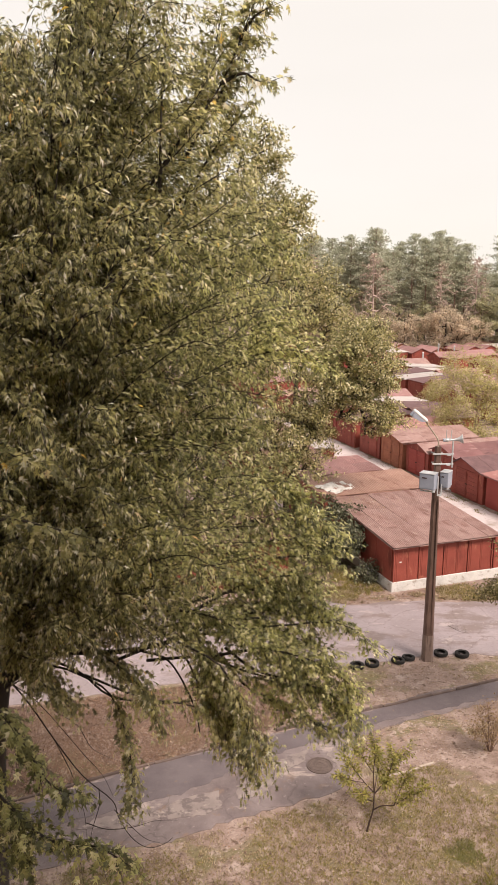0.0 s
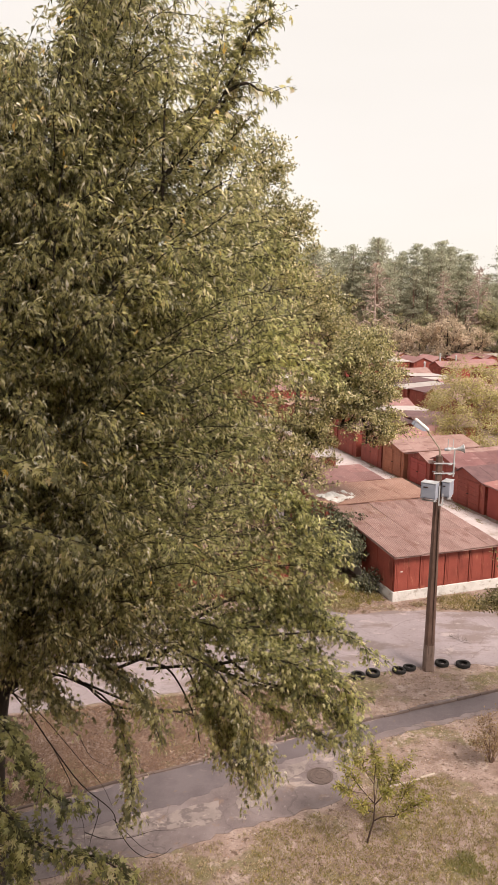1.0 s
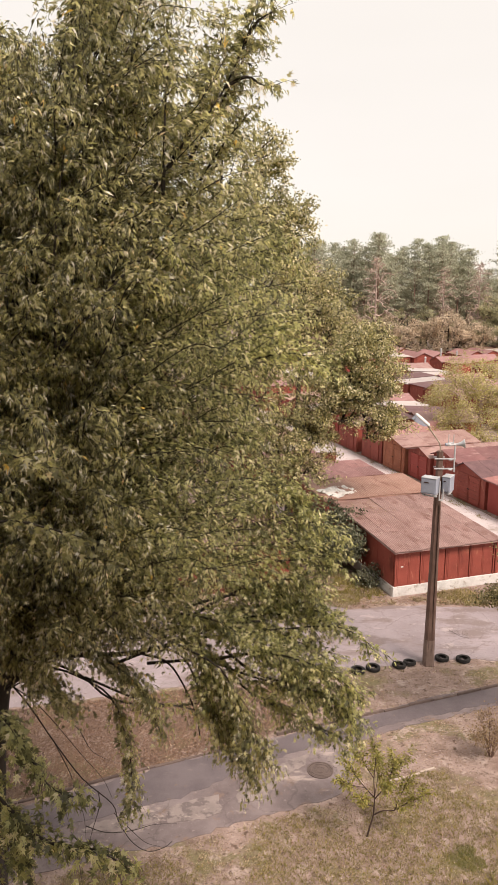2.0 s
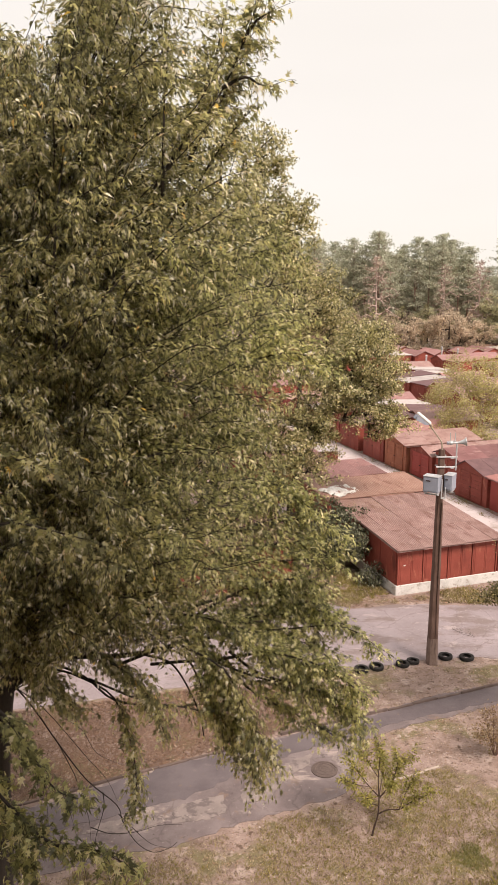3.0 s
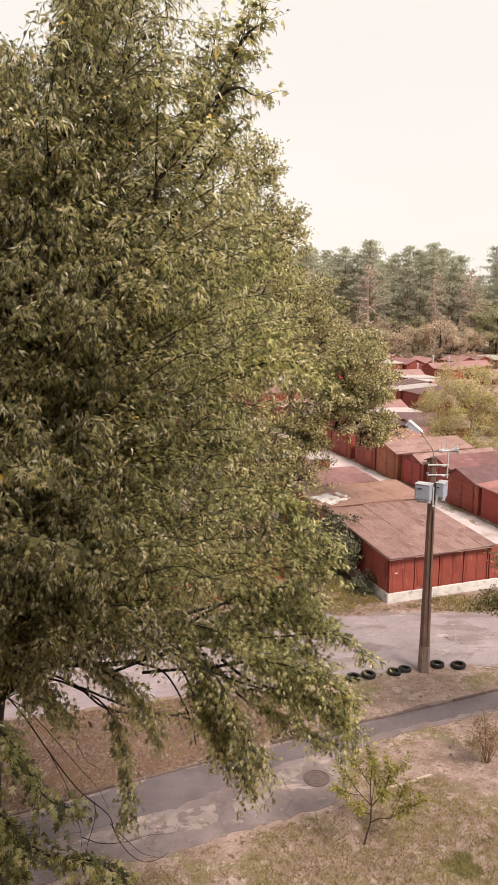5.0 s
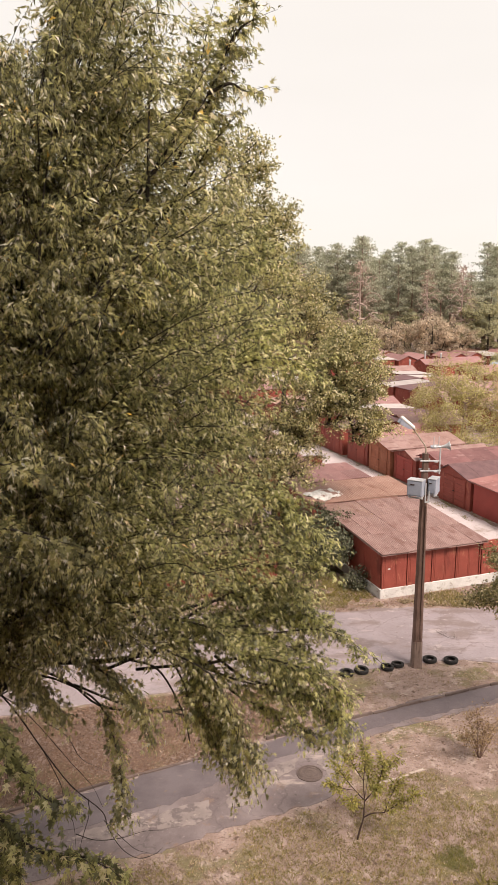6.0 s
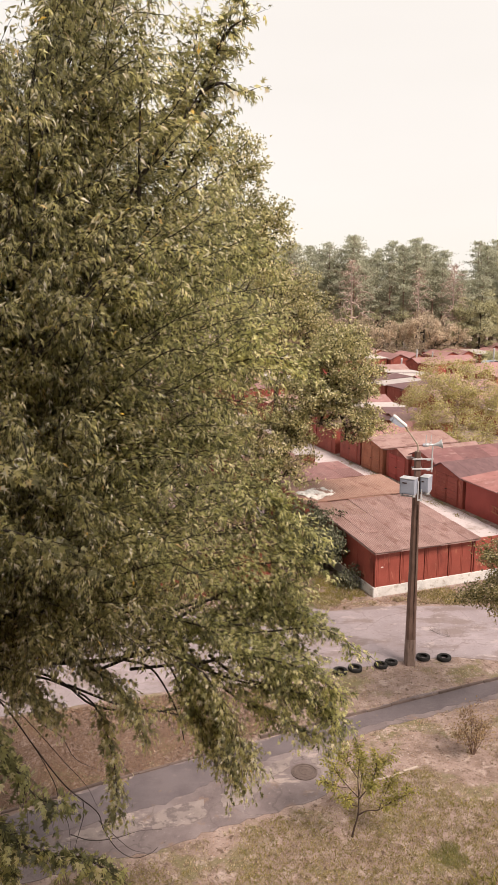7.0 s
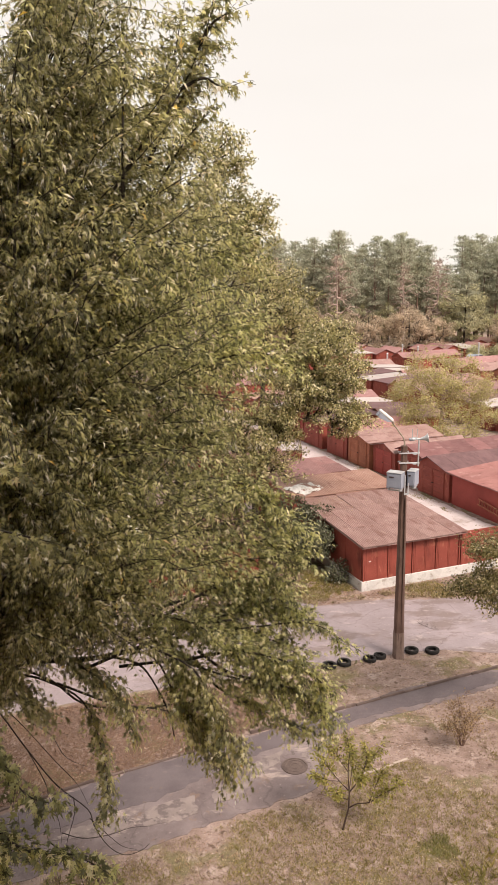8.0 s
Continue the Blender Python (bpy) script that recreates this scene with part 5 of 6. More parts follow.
def other_trees():
    rng = np.random.default_rng(9)
    # a broad dull tree between the first garages: a round head, a lower skirt and a side bough
    c = np.concatenate([clumps(rng, 105, 12, (5.7, 40, 9.7), (2.0, 2.1, 2.7), 0.34, 3.0), clumps(rng, 84, 11, (1.9, 39.8, 6.1), (2.4, 2.0, 2.3), 0.34, 1.0),
                        clumps(rng, 14, 11, (7.0, 39.6, 7.2), (0.9, 1.0, 0.7), 0.28, 4.0), clumps(rng, 24, 11, (3.6, 39.8, 9.0), (1.5, 1.6, 1.5), 0.34, 6.0)])
    tree("oak_tree", pose(0, 0, 0), "broad tree with dull olive and browning leaves among the garages", rng, [(1.9, 39.2, 0), (2.0, 39.3, 3.5), (3.0, 39.6, 6.0), (4.6, 40, 8.2), (5.6, 40, 11)],
         [(0, 0.2), (5, 0.15), (11, 0.04)], c, OVAL, M["leaf_oak"], 22, (0.13, 0.13, 0.1), 0.135, M["bark"], 0.009, 0.6, 0.4, "dull olive leaves")
    c = np.concatenate([clumps(rng, 90, 8, (4.6, 66.5, 12.2), (3.2, 3, 3.9), 0.5, 7.0), clumps(rng, 30, 8, (7.0, 65.6, 10.8), (1.6, 1.6, 2.2), 0.45, 1.0)])
    tree("lime_tree", pose(0, 0, 0), "tall tree with browning leaves behind the garages", rng, [(3.9, 66.5, 0), (4.2, 66.5, 7), (4.6, 66.5, 14)],
         [(0, 0.25), (7, 0.18), (15, 0.04)], c, OVAL, M["leaf_oak"], 16, (0.22, 0.22, 0.18), 0.2, M["bark"], 0.014, 0.6, 0.4)
    # second maple along the footpath, mostly out of view, added to shade the left
    c = round_crown(rng, 1000, (-9.6, 16.0, 11.5), (4.2, 4.4, 8.0), 0.5, 2.2, 0.35)
    tree("maple_tree", pose(0, 0, 0), "second large maple beside the footpath, added for shade", rng, [(-10.2, 16.2, 0), (-10, 16.1, 8), (-9.6, 16, 17)],
         [(0, 0.3), (8, 0.2), (18, 0.04)], c, NARROW, M["leaf_maple"], 26, (0.3, 0.3, 0.26), 0.2, M["bark"], 0.01, 0.7, 0.5, step=0.6)
    # tall tree behind the low garages, seen past the maple
    c = np.concatenate([clumps(rng, 150, 10, (-1.2, 39.9, 14.0), (3.8, 3.8, 7.6), 0.45, 5.5), clumps(rng, 24, 10, (1.98, 39.9, 16.4), (0.86, 1.4, 2.24), 0.38, 2.5), clumps(rng, 12, 9, (0.86, 39.9, 20.4), (0.86, 1.2, 1.4), 0.38, 3.5)])
    tree("ash_tree", pose(0, 0, 0), "tall tree with small browning leaves behind the garages", rng, [(-2.2, 40.6, 0), (-2.0, 40.2, 7), (-1.5, 39.9, 20.5)],
         [(0, 0.24), (8, 0.18), (21, 0.05)], c, OVAL, M["leaf_oak"], 20, (0.17, 0.17, 0.15), 0.172, M["bark"], 0.01, 0.7, 0.4, step=0.85)
    # dark elder beside the road garage
    c = np.concatenate([clumps(rng, 64, 7, (3.95, 37.6, 1.85), (1.4, 1.4, 1.55), 0.26, 2.0), clumps(rng, 20, 6, (4.85, 36.5, 1.7), (0.8, 0.9, 0.8), 0.24, 2.0)])
    tree("elder_bush", pose(0, 0, 0), "dark leafy elder bush against the garage side", rng, [(4.7, 37.4, 0), (4.6, 37.3, 1.5)], [(0, 0.07), (1.5, 0.04)], c, OVAL, M["leaf_elder"],
         17, (0.13, 0.13, 0.1), 0.14, M["bark"], 0.006, 0.5, 0.8, category="bush", step=0.3)
    c = round_crown(rng, 70, (5.75, 35.0, 0.6), (0.55, 0.5, 0.55), 0.2, 2.5, 0.3)
    tree("low_bush", pose(0, 0, 0), "small dark bush at the garage plinth", rng, [(5.75, 35.0, 0), (5.75, 35, 0.35)], [(0, 0.03), (0.4, 0.02)], c, OVAL, M["leaf_elder"],
         14, (0.1, 0.1, 0.1), 0.11, M["bark"], 0.004, 0.5, 0.3, category="bush", step=0.2)
    # yellowing tree among the far garages
    c = np.concatenate([clumps(rng, 46, 9, (16.7, 64, 5.3), (2.1, 2.2, 2.7), 0.36, 5.0), clumps(rng, 42, 9, (19.4, 64.5, 6.0), (2.1, 2.2, 2.6), 0.36, 3.0), clumps(rng, 50, 9, (22.0, 65, 5.2), (2.4, 2.4, 2.8), 0.36, 8.0),
                        clumps(rng, 44, 9, (19.7, 62.5, 2.7), (4.6, 1.6, 1.4), 0.36, 9.0)])
    tree("yellow_tree", pose(0, 0, 0), "spreading tree with yellowing leaves between garages", rng, [(19.2, 64.3, 0), (19.3, 64.3, 2), (19.6, 64.3, 5.5)], [(0, 0.2), (2, 0.16), (6, 0.05)], c, OVAL,
         M["leaf_yellow"], 15, (0.2, 0.2, 0.17), 0.15, M["bark_dead"], 0.008, 0.6, 0.1)
    # the small tree at the lawn's right-hand edge
    c = np.concatenate([round_crown(rng, 260, (10.7, 22.3, 6.2), (1.9, 2.2, 1.5), 0.3, 4.4, 0.35), round_crown(rng, 70, (8.35, 22.0, 6.35), (0.85, 0.8, 0.42), 0.2, 3.4, 0.3),
                        round_crown(rng, 90, (8.3, 22.0, 5.2), (1.05, 0.8, 0.42), 0.2, 6.4, 0.6), round_crown(rng, 26, (7.45, 22.0, 5.1), (0.6, 0.4, 0.2), 0.2, 6.4, 0.5), round_crown(rng, 16, (8.5, 21.9, 4.6), (0.4, 0.3, 0.3), 0.2, 2.4, 0.5)])
    tree("apple_tree", pose(0, 0, 0), "small tree with dense dull green leaves over the lawn edge", rng, [(10.9, 22.2, 0), (10.7, 22.2, 2.5), (10.5, 22.3, 5.5)], [(0, 0.13), (2.5, 0.1), (5.5, 0.04)], c, OVAL,
         M["leaf_apple"], 40, (0.13, 0.13, 0.09), 0.085, M["bark"], 0.005, 0.4, 0.3, step=0.3)
    # sapling on the lawn: a bare leaning stem that forks into a wide open crown
    g = thing("sapling", pose(3.15, 17.86, 0), "young spreading tree with yellow green leaves on the lawn", "tree")
    part("trunk", tube(bmesh.new(), bent([(0, 0, -0.05), (0.07, 0, 0.3), (0.15, 0, 0.66), (0.17, 0.05, 1.15)]), [0.03 - 0.0011 * k for k in range(13)], 7), M["stem_dark"], g, "", True)
    sets = []
    boughs = [([(0.15, 0, 0.66), (0.36, -0.1, 0.86), (0.66, -0.2, 0.96), (0.95, -0.25, 1.2), (1.45, -0.3, 1.5)], 0.022, 20),
              ([(0.17, 0.05, 1.13), (-0.08, 0.1, 1.4), (-0.35, 0.12, 1.75), (-0.62, 0.15, 2.15)], 0.018, 17),
              ([(0.17, 0.05, 1.1), (0.42, 0.1, 1.4), (0.62, 0.2, 1.8), (0.66, 0.25, 2.2)], 0.019, 17),
              ([(0.17, 0.05, 1.15), (0.16, 0.2, 1.6), (0.2, 0.3, 2.1), (0.14, 0.3, 2.6)], 0.018, 19),
              ([(0.16, 0.0, 0.9), (-0.15, -0.3, 1.25), (-0.3, -0.55, 1.6)], 0.013, 12)]
    side_branches = [([(0.66, -0.2, 0.96), (0.85, 0.0, 1.25), (1.05, 0.1, 1.65)], 0.012, 13),
                     ([(-0.08, 0.1, 1.4), (-0.4, -0.1, 1.6), (-0.78, -0.2, 1.8)], 0.011, 12),
                     ([(0.16, 0.2, 1.6), (-0.1, 0.4, 1.95), (-0.2, 0.5, 2.3)], 0.011, 13),
                     ([(0.42, 0.1, 1.4), (0.35, -0.3, 1.7), (0.4, -0.6, 1.95)], 0.011, 13),
                     ([(0.42, 0.1, 1.4), (0.8, 0.4, 1.75), (1.05, 0.55, 2.0)], 0.011, 13),
                     ([(0.17, 0.05, 1.15), (0.3, 0.45, 1.4), (0.4, 0.8, 1.75)], 0.012, 12)]
    for line, r0, shoots in boughs + side_branches:
        curve = bent(line)
        part("branch", tube(bmesh.new(), curve, [r0 + (0.004 - r0) * k / (len(curve) - 1) for k in range(len(curve))], 5), M["stem_dark"], g, "", True)
        sets.append(shoots_on(rng, curve, int(1.5 * shoots), 0.28, 0.1, 0.42))
    (p, fwd, nor, sz, _), (v, f) = leafy_shoots(rng, *(np.concatenate([q[k] for q in sets]) for k in range(4)), 0.12, 0.04)
    many("twigs", v, f, M["stem_dark"], g)
    v, f = scatter(LANCE[0], LANCE[1], p, fwd, nor, sz)
    many("crown", v, f, M["leaf_sapling"], g)
    # sparse reddish bush of many thin stems
    g = thing("bare_bush", pose(7.55, 21.45, 0), "sparse reddish brown bush with thin upright stems", "bush")
    tips = []
    for i in range(13):
        a = rng.uniform(0, 2 * math.pi)
        out, h = rng.uniform(0.15, 1.15), rng.uniform(1.0, 1.85)
        foot = (0.07 * math.cos(a), 0.07 * math.sin(a), 0)
        top = (out * math.cos(a), out * math.sin(a) * 0.9, h - 0.35 * out)
        mid = (0.42 * top[0] + rng.normal(0, 0.05), 0.42 * top[1] + rng.normal(0, 0.05), 0.62 * top[2])
        part("stem", tube(bmesh.new(), bent([foot, mid, top], 3), [0.012 - 0.0013 * k for k in range(7)], 4), M["stem"], g)
        for k in range(8):
            f = rng.uniform(0.0, 1.0)
            at_ = np.array(mid) + (np.array(top) - np.array(mid)) * f
            end = at_ + np.array((rng.normal(0, 0.25), rng.normal(0, 0.25), rng.uniform(-0.05, 0.34)))
            part("twig", tube(bmesh.new(), [tuple(at_), tuple(end)], [0.005, 0.003], 3), M["stem"], g)
            tips += [end, at_]
    p, fwd, nor, sz = leaves_on(rng, np.array(tips), 8, (0.08, 0.08, 0.08), 0.06, 0.2, 0.8, np.zeros(3))
    v, f = scatter(OVAL[0], OVAL[1], p, fwd, nor, sz)
    many("crown", v, f, M["leaf_bush"], g, "sparse reddish leaves")


other_trees()


# the wood behind the garages
TUFT = np.array([(-0.26, 0.1, 0.0), (0.26, 0.25, 0.05), (0.0, 1.0, -0.1)]), np.array([(0, 1, 2)])


def pine(rng, h, crown_from, wide, dead=False):
    """A bare stem with tiers of branches, each ending in flat pads of needles that narrow to the top."""
    nb = 46
    k = np.sort((np.arange(nb) + rng.random(nb)) / nb)
    z = h * (crown_from + (0.99 - crown_from) * k)
    L = wide * 1.25 * (1 - k ** 2.2 + 0.02) ** 0.65 * np.minimum(0.45 + k * 1.8, 1) * rng.uniform(0.4, 1.25, nb)
    a = np.cumsum(rng.normal(2.4, 0.5, nb))
    droop = -0.32 if dead else 0.16
    c = np.concatenate([np.stack([L * q * np.cos(a), L * q * np.sin(a), z + droop * L * q ** 1.5], axis=1) + rng.normal(0, 0.16, (nb, 3)) for q in (0.35, 0.6, 0.82, 1.0)])
    lean = rng.uniform(-0.5, 0.5)
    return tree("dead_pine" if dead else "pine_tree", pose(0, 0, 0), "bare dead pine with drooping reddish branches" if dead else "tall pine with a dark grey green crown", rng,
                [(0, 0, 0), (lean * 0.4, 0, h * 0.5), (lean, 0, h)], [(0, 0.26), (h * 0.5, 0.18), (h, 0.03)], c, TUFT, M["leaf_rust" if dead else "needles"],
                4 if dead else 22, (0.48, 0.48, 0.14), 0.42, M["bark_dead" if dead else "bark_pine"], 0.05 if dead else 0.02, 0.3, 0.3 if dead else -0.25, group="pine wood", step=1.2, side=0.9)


def leafy_far(rng, h, wide, mat, label):
    c = clumps(rng, 46, 7, (0, 0, h * 0.55), (wide * 0.86, wide * 0.86, h * 0.4), 0.5, rng.uniform(0, 9))
    return tree("broadleaf_tree", pose(0, 0, 0), label, rng, [(0, 0, 0), (0.1, 0, h * 0.4), (0, 0, h * 0.8)], [(0, 0.2), (h * 0.4, 0.14), (h * 0.8, 0.04)], c, TUFT, mat,
                18, (0.3, 0.3, 0.2), 0.38, M["bark"], 0.02, 0.5, 0.3, group="edge of the wood", step=1.2)


def forest():
    rng = np.random.default_rng(21)
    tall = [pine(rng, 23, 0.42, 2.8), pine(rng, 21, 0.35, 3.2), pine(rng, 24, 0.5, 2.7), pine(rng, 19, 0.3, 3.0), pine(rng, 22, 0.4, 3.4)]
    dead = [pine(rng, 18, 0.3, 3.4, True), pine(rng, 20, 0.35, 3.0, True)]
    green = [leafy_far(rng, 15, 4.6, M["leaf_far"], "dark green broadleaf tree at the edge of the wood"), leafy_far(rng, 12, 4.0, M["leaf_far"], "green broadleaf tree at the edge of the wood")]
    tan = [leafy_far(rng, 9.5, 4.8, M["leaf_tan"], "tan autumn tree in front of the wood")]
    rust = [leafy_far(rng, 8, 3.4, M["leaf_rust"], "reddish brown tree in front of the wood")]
    r = random.Random(8)
    used = set()

    def put(protos, x, y, grow=1.0):
        p = r.choice(protos)
        s = grow * r.uniform(0.9, 1.05)
        m = Matrix.Translation((x, y, 0)) @ Matrix.Rotation(r.uniform(0, 6.28), 4, "Z") @ Matrix.Diagonal((s, s, s, 1))
        if p in used:
            copy_thing(p, m)
        else:
            used.add(p)
            p.matrix_basis = m
    for row, y in enumerate((156, 163, 171)):
        x = 3
        while x < 66:
            put(dead if r.random() < 0.06 else tall, x, y + r.uniform(-3, 3), 0.82 if 46 < x < 54 else 1.0)
            x += r.uniform(1.7, 3.0)
    for x, y in ((23.4, 147), (36.3, 148), (42.7, 147), (12, 148)):
        put(dead, x, y, 1.0)
    x = 3
    while x < 66:
        put(green, x, 151 + r.uniform(-3, 2), r.uniform(0.7, 1.0))
        x += r.uniform(3.4, 6.5)
    x = 2
    while x < 68:
        put(green, x, 178 + r.uniform(-2, 2), 1.25)
        x += r.uniform(3.2, 5.0)
    # the trees that stand out before the wood
    for protos, x, y, grow in ((tan, 28.5, 142, 1.0), (tan, 35.5, 140, 1.15), (tan, 40.0, 142, 0.95), (rust, 17.0, 141, 1.25), (green, 23.0, 146, 0.75), (green, 47.5, 145, 1.25), (green, 44.0, 147, 1.0),
                               (tan, 54.5, 142, 0.9), (green, 59.0, 141, 0.8), (rust, 9.0, 141, 1.0), (tan, 3.0, 142, 1.0), (rust, 64.0, 142, 1.0)):
        put(protos, x, y, grow)
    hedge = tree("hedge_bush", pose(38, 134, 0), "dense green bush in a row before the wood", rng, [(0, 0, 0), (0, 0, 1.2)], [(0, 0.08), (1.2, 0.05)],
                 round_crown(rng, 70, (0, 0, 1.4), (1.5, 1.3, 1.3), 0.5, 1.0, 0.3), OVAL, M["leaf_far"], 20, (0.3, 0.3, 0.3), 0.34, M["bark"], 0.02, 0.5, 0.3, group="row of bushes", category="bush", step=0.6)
    for i in range(1, 15):
        copy_thing(hedge, pose(38 + i * 1.8 + r.uniform(-0.5, 0.5), 134 + r.uniform(-1, 1), 0, 0, 0, i * 53))


forest()

# ---- the pole with its fittings ----
def utility_pole():
    g = thing("utility_pole", pose(6.89, 27.28, 0), "weathered dark utility pole with cabinets and a street lamp", "pole")
    bm = bmesh.new()
    b, t, H = 0.19, 0.105, 8.45
    ring = lambda s, z: [(-s, -s * 0.6, z), (-s * 0.6, -s, z), (s * 0.6, -s, z), (s, -s * 0.6, z), (s, s * 0.6, z), (s * 0.6, s, z), (-s * 0.6, s, z), (-s, s * 0.6, z)]
    solid(bm, ring(b * 0.93, 1.05), ring(t, H))
    part("shaft", bm, M["pole"], g)
    bm = bmesh.new()
    solid(bm, ring(b * 1.06, -0.1), ring(b * 0.98, 1.08))
    part("foot", bm, M["pole_pale"], g, "paler concrete foot of the pole")
    part("conduit", box(bmesh.new(), 0.05, 0.075, -0.2, -0.14, 1.2, 6.5), M["pole"], g)
    # lamp arm and lantern
    tube(bm := bmesh.new(), [(0, -0.02, 8.4), (0.0, -0.02, 8.62), (-0.05, -0.03, 8.76), (-0.54, -0.1, 9.42)], [0.035, 0.03, 0.028, 0.026], 8)
    part("lamp_arm", bm, M["arm"], g)
    lantern = thing("street_lamp", Matrix.Translation((6.89 - 0.52, 27.18, 9.4)) @ pose(0, 0, 0, 0, 40, 0) @ Matrix.Scale(1.0, 4), "pale street lamp head on an angled arm", "street lamp")
    part("housing", box(bmesh.new(), -0.6, 0.0, -0.17, 0.17, -0.02, 0.1, 0.04), M["lamp_glass"], lantern, "white boxy housing")
    part("socket", tube(bmesh.new(), [(-0.02, 0, 0.02), (0.1, 0, 0.01)], 0.045, 10), M["arm"], lantern)
    # the open tray under the housing: two cheeks, an end plate and the lamp's reflector
    for y in (-0.16, 0.14):
        part("cheek", solid(bmesh.new(), [(-0.58, y, -0.024), (-0.04, y, -0.024), (-0.04, y + 0.02, -0.024), (-0.58, y + 0.02, -0.024)],
                            [(-0.52, y, -0.19), (-0.16, y, -0.12), (-0.16, y + 0.02, -0.12), (-0.52, y + 0.02, -0.19)]), M["cabinet"], lantern, "grey side cheek")
    part("end_plate", box(bmesh.new(), -0.59, -0.57, -0.138, 0.138, -0.18, -0.024), M["cabinet"], lantern, "grey end plate")
    part("reflector", box(bmesh.new(), -0.5, -0.14, -0.1, 0.1, -0.1, -0.03, 0.02), M["dark"], lantern, "dark reflector")
    # two grey cabinets on a frame, turned a little away from the road
    for cx, cy, cz, w, d, h in ((-0.34, -0.2, 6.93, 0.56, 0.4, 0.58), (0.35, -0.02, 6.96, 0.3, 0.5, 0.56)):
        cab = thing("cabinet", pose(6.89 + cx, 27.28 + cy, cz, 0, 0, -32), "grey painted steel electrical cabinet on the pole", "electrical cabinet", "cabinets on the pole")
        x0, x1, y0, y1 = -w / 2, w / 2, -d / 2, d / 2
        part("body", box(bmesh.new(), x0, x1, y0, y1, 0, h, 0.01), M["cabinet"], cab)
        part("lid", box(bmesh.new(), x0 - 0.012, x1 + 0.012, y0 - 0.02, y1 + 0.012, h + 0.002, h + 0.025, 0.006), M["pale_metal"], cab, "pale overhanging lid")
        part("door", box(bmesh.new(), x0 + 0.04, x1 - 0.04, y0 - 0.016, y0 - 0.002, 0.05, h - 0.05, 0.004), M["cabinet"], cab)
        part("vent", box(bmesh.new(), x0 + w * 0.2, x0 + w * 0.5, y0 - 0.03, y0 - 0.017, h - 0.17, h - 0.13), M["dark"], cab, "dark vent slot")
        bm = bmesh.new()
        for xx in (x0 + 0.06, x1 - 0.06):
            box(bm, xx - 0.02, xx + 0.02, y0 + 0.02, y1 - 0.02, -0.08, -0.002)
        box(bm, x0 + 0.02, x1 - 0.02, -0.03, 0.03, -0.13, -0.082)
        part("bracket", bm, M["pale_metal"], cab, "pale steel bracket")
    part("frame", box(box(box(bmesh.new(), -0.03, 0.14, -0.3, -0.26, 6.66, 6.72), -0.03, 0.01, -0.3, -0.26, 6.72, 7.4), 0.1, 0.14, -0.3, -0.26, 6.72, 7.1), M["pale_metal"], g, "pale steel frame")
    # brackets, mast, horn and aerial
    bm = bmesh.new()
    for z in (7.83, 8.2):
        box(bm, -0.22, 0.55, -0.15, -0.11, z - 0.03, z + 0.02, 0.006)
        box(bm, -0.2, 0.2, 0.11, 0.15, z - 0.02, z + 0.02)
        box(bm, 0.3, 0.42, -0.2, -0.06, z - 0.05, z - 0.03)
    part("cross_bracket", bm, M["pale_metal"], g, "pale steel cross brackets")
    part("mast", tube(bmesh.new(), [(0.5, -0.13, 7.7), (0.5, -0.13, 8.72)], 0.028, 8), M["pale_metal"], g)
    horn = thing("horn_loudspeaker", pose(6.89 + 0.5, 27.15, 8.72), "pale grey horn loudspeaker on a mast", "loudspeaker")
    bm = bmesh.new()
    tube(bm, [(-0.3, 0, 0.0), (-0.16, 0, 0.0), (-0.15, 0, 0.0), (0.05, 0, 0.01), (0.2, -0.02, 0.03), (0.29, -0.03, 0.04), (0.33, -0.035, 0.045)], [0.06, 0.068, 0.035, 0.04, 0.075, 0.135, 0.18], 18)
    part("horn", bm, M["pale_metal"], horn, smooth=True)
    part("driver", tube(bmesh.new(), [(-0.36, 0, 0), (-0.301, 0, 0)], 0.06, 12), M["cabinet"], horn)
    aerial = thing("aerial", pose(6.89 + 0.33, 27.15, 8.82), "small pale forked aerial above the loudspeaker", "aerial")
    bm = bmesh.new()
    box(bm, -0.1, 0.12, -0.02, 0.02, -0.06, -0.02)
    for x in (-0.08, 0.1):
        tube(bm, [(x, 0, -0.02), (x, 0, 0.28)], 0.014, 6)
    part("fork", bm, M["pale_metal"], aerial)


utility_pole()


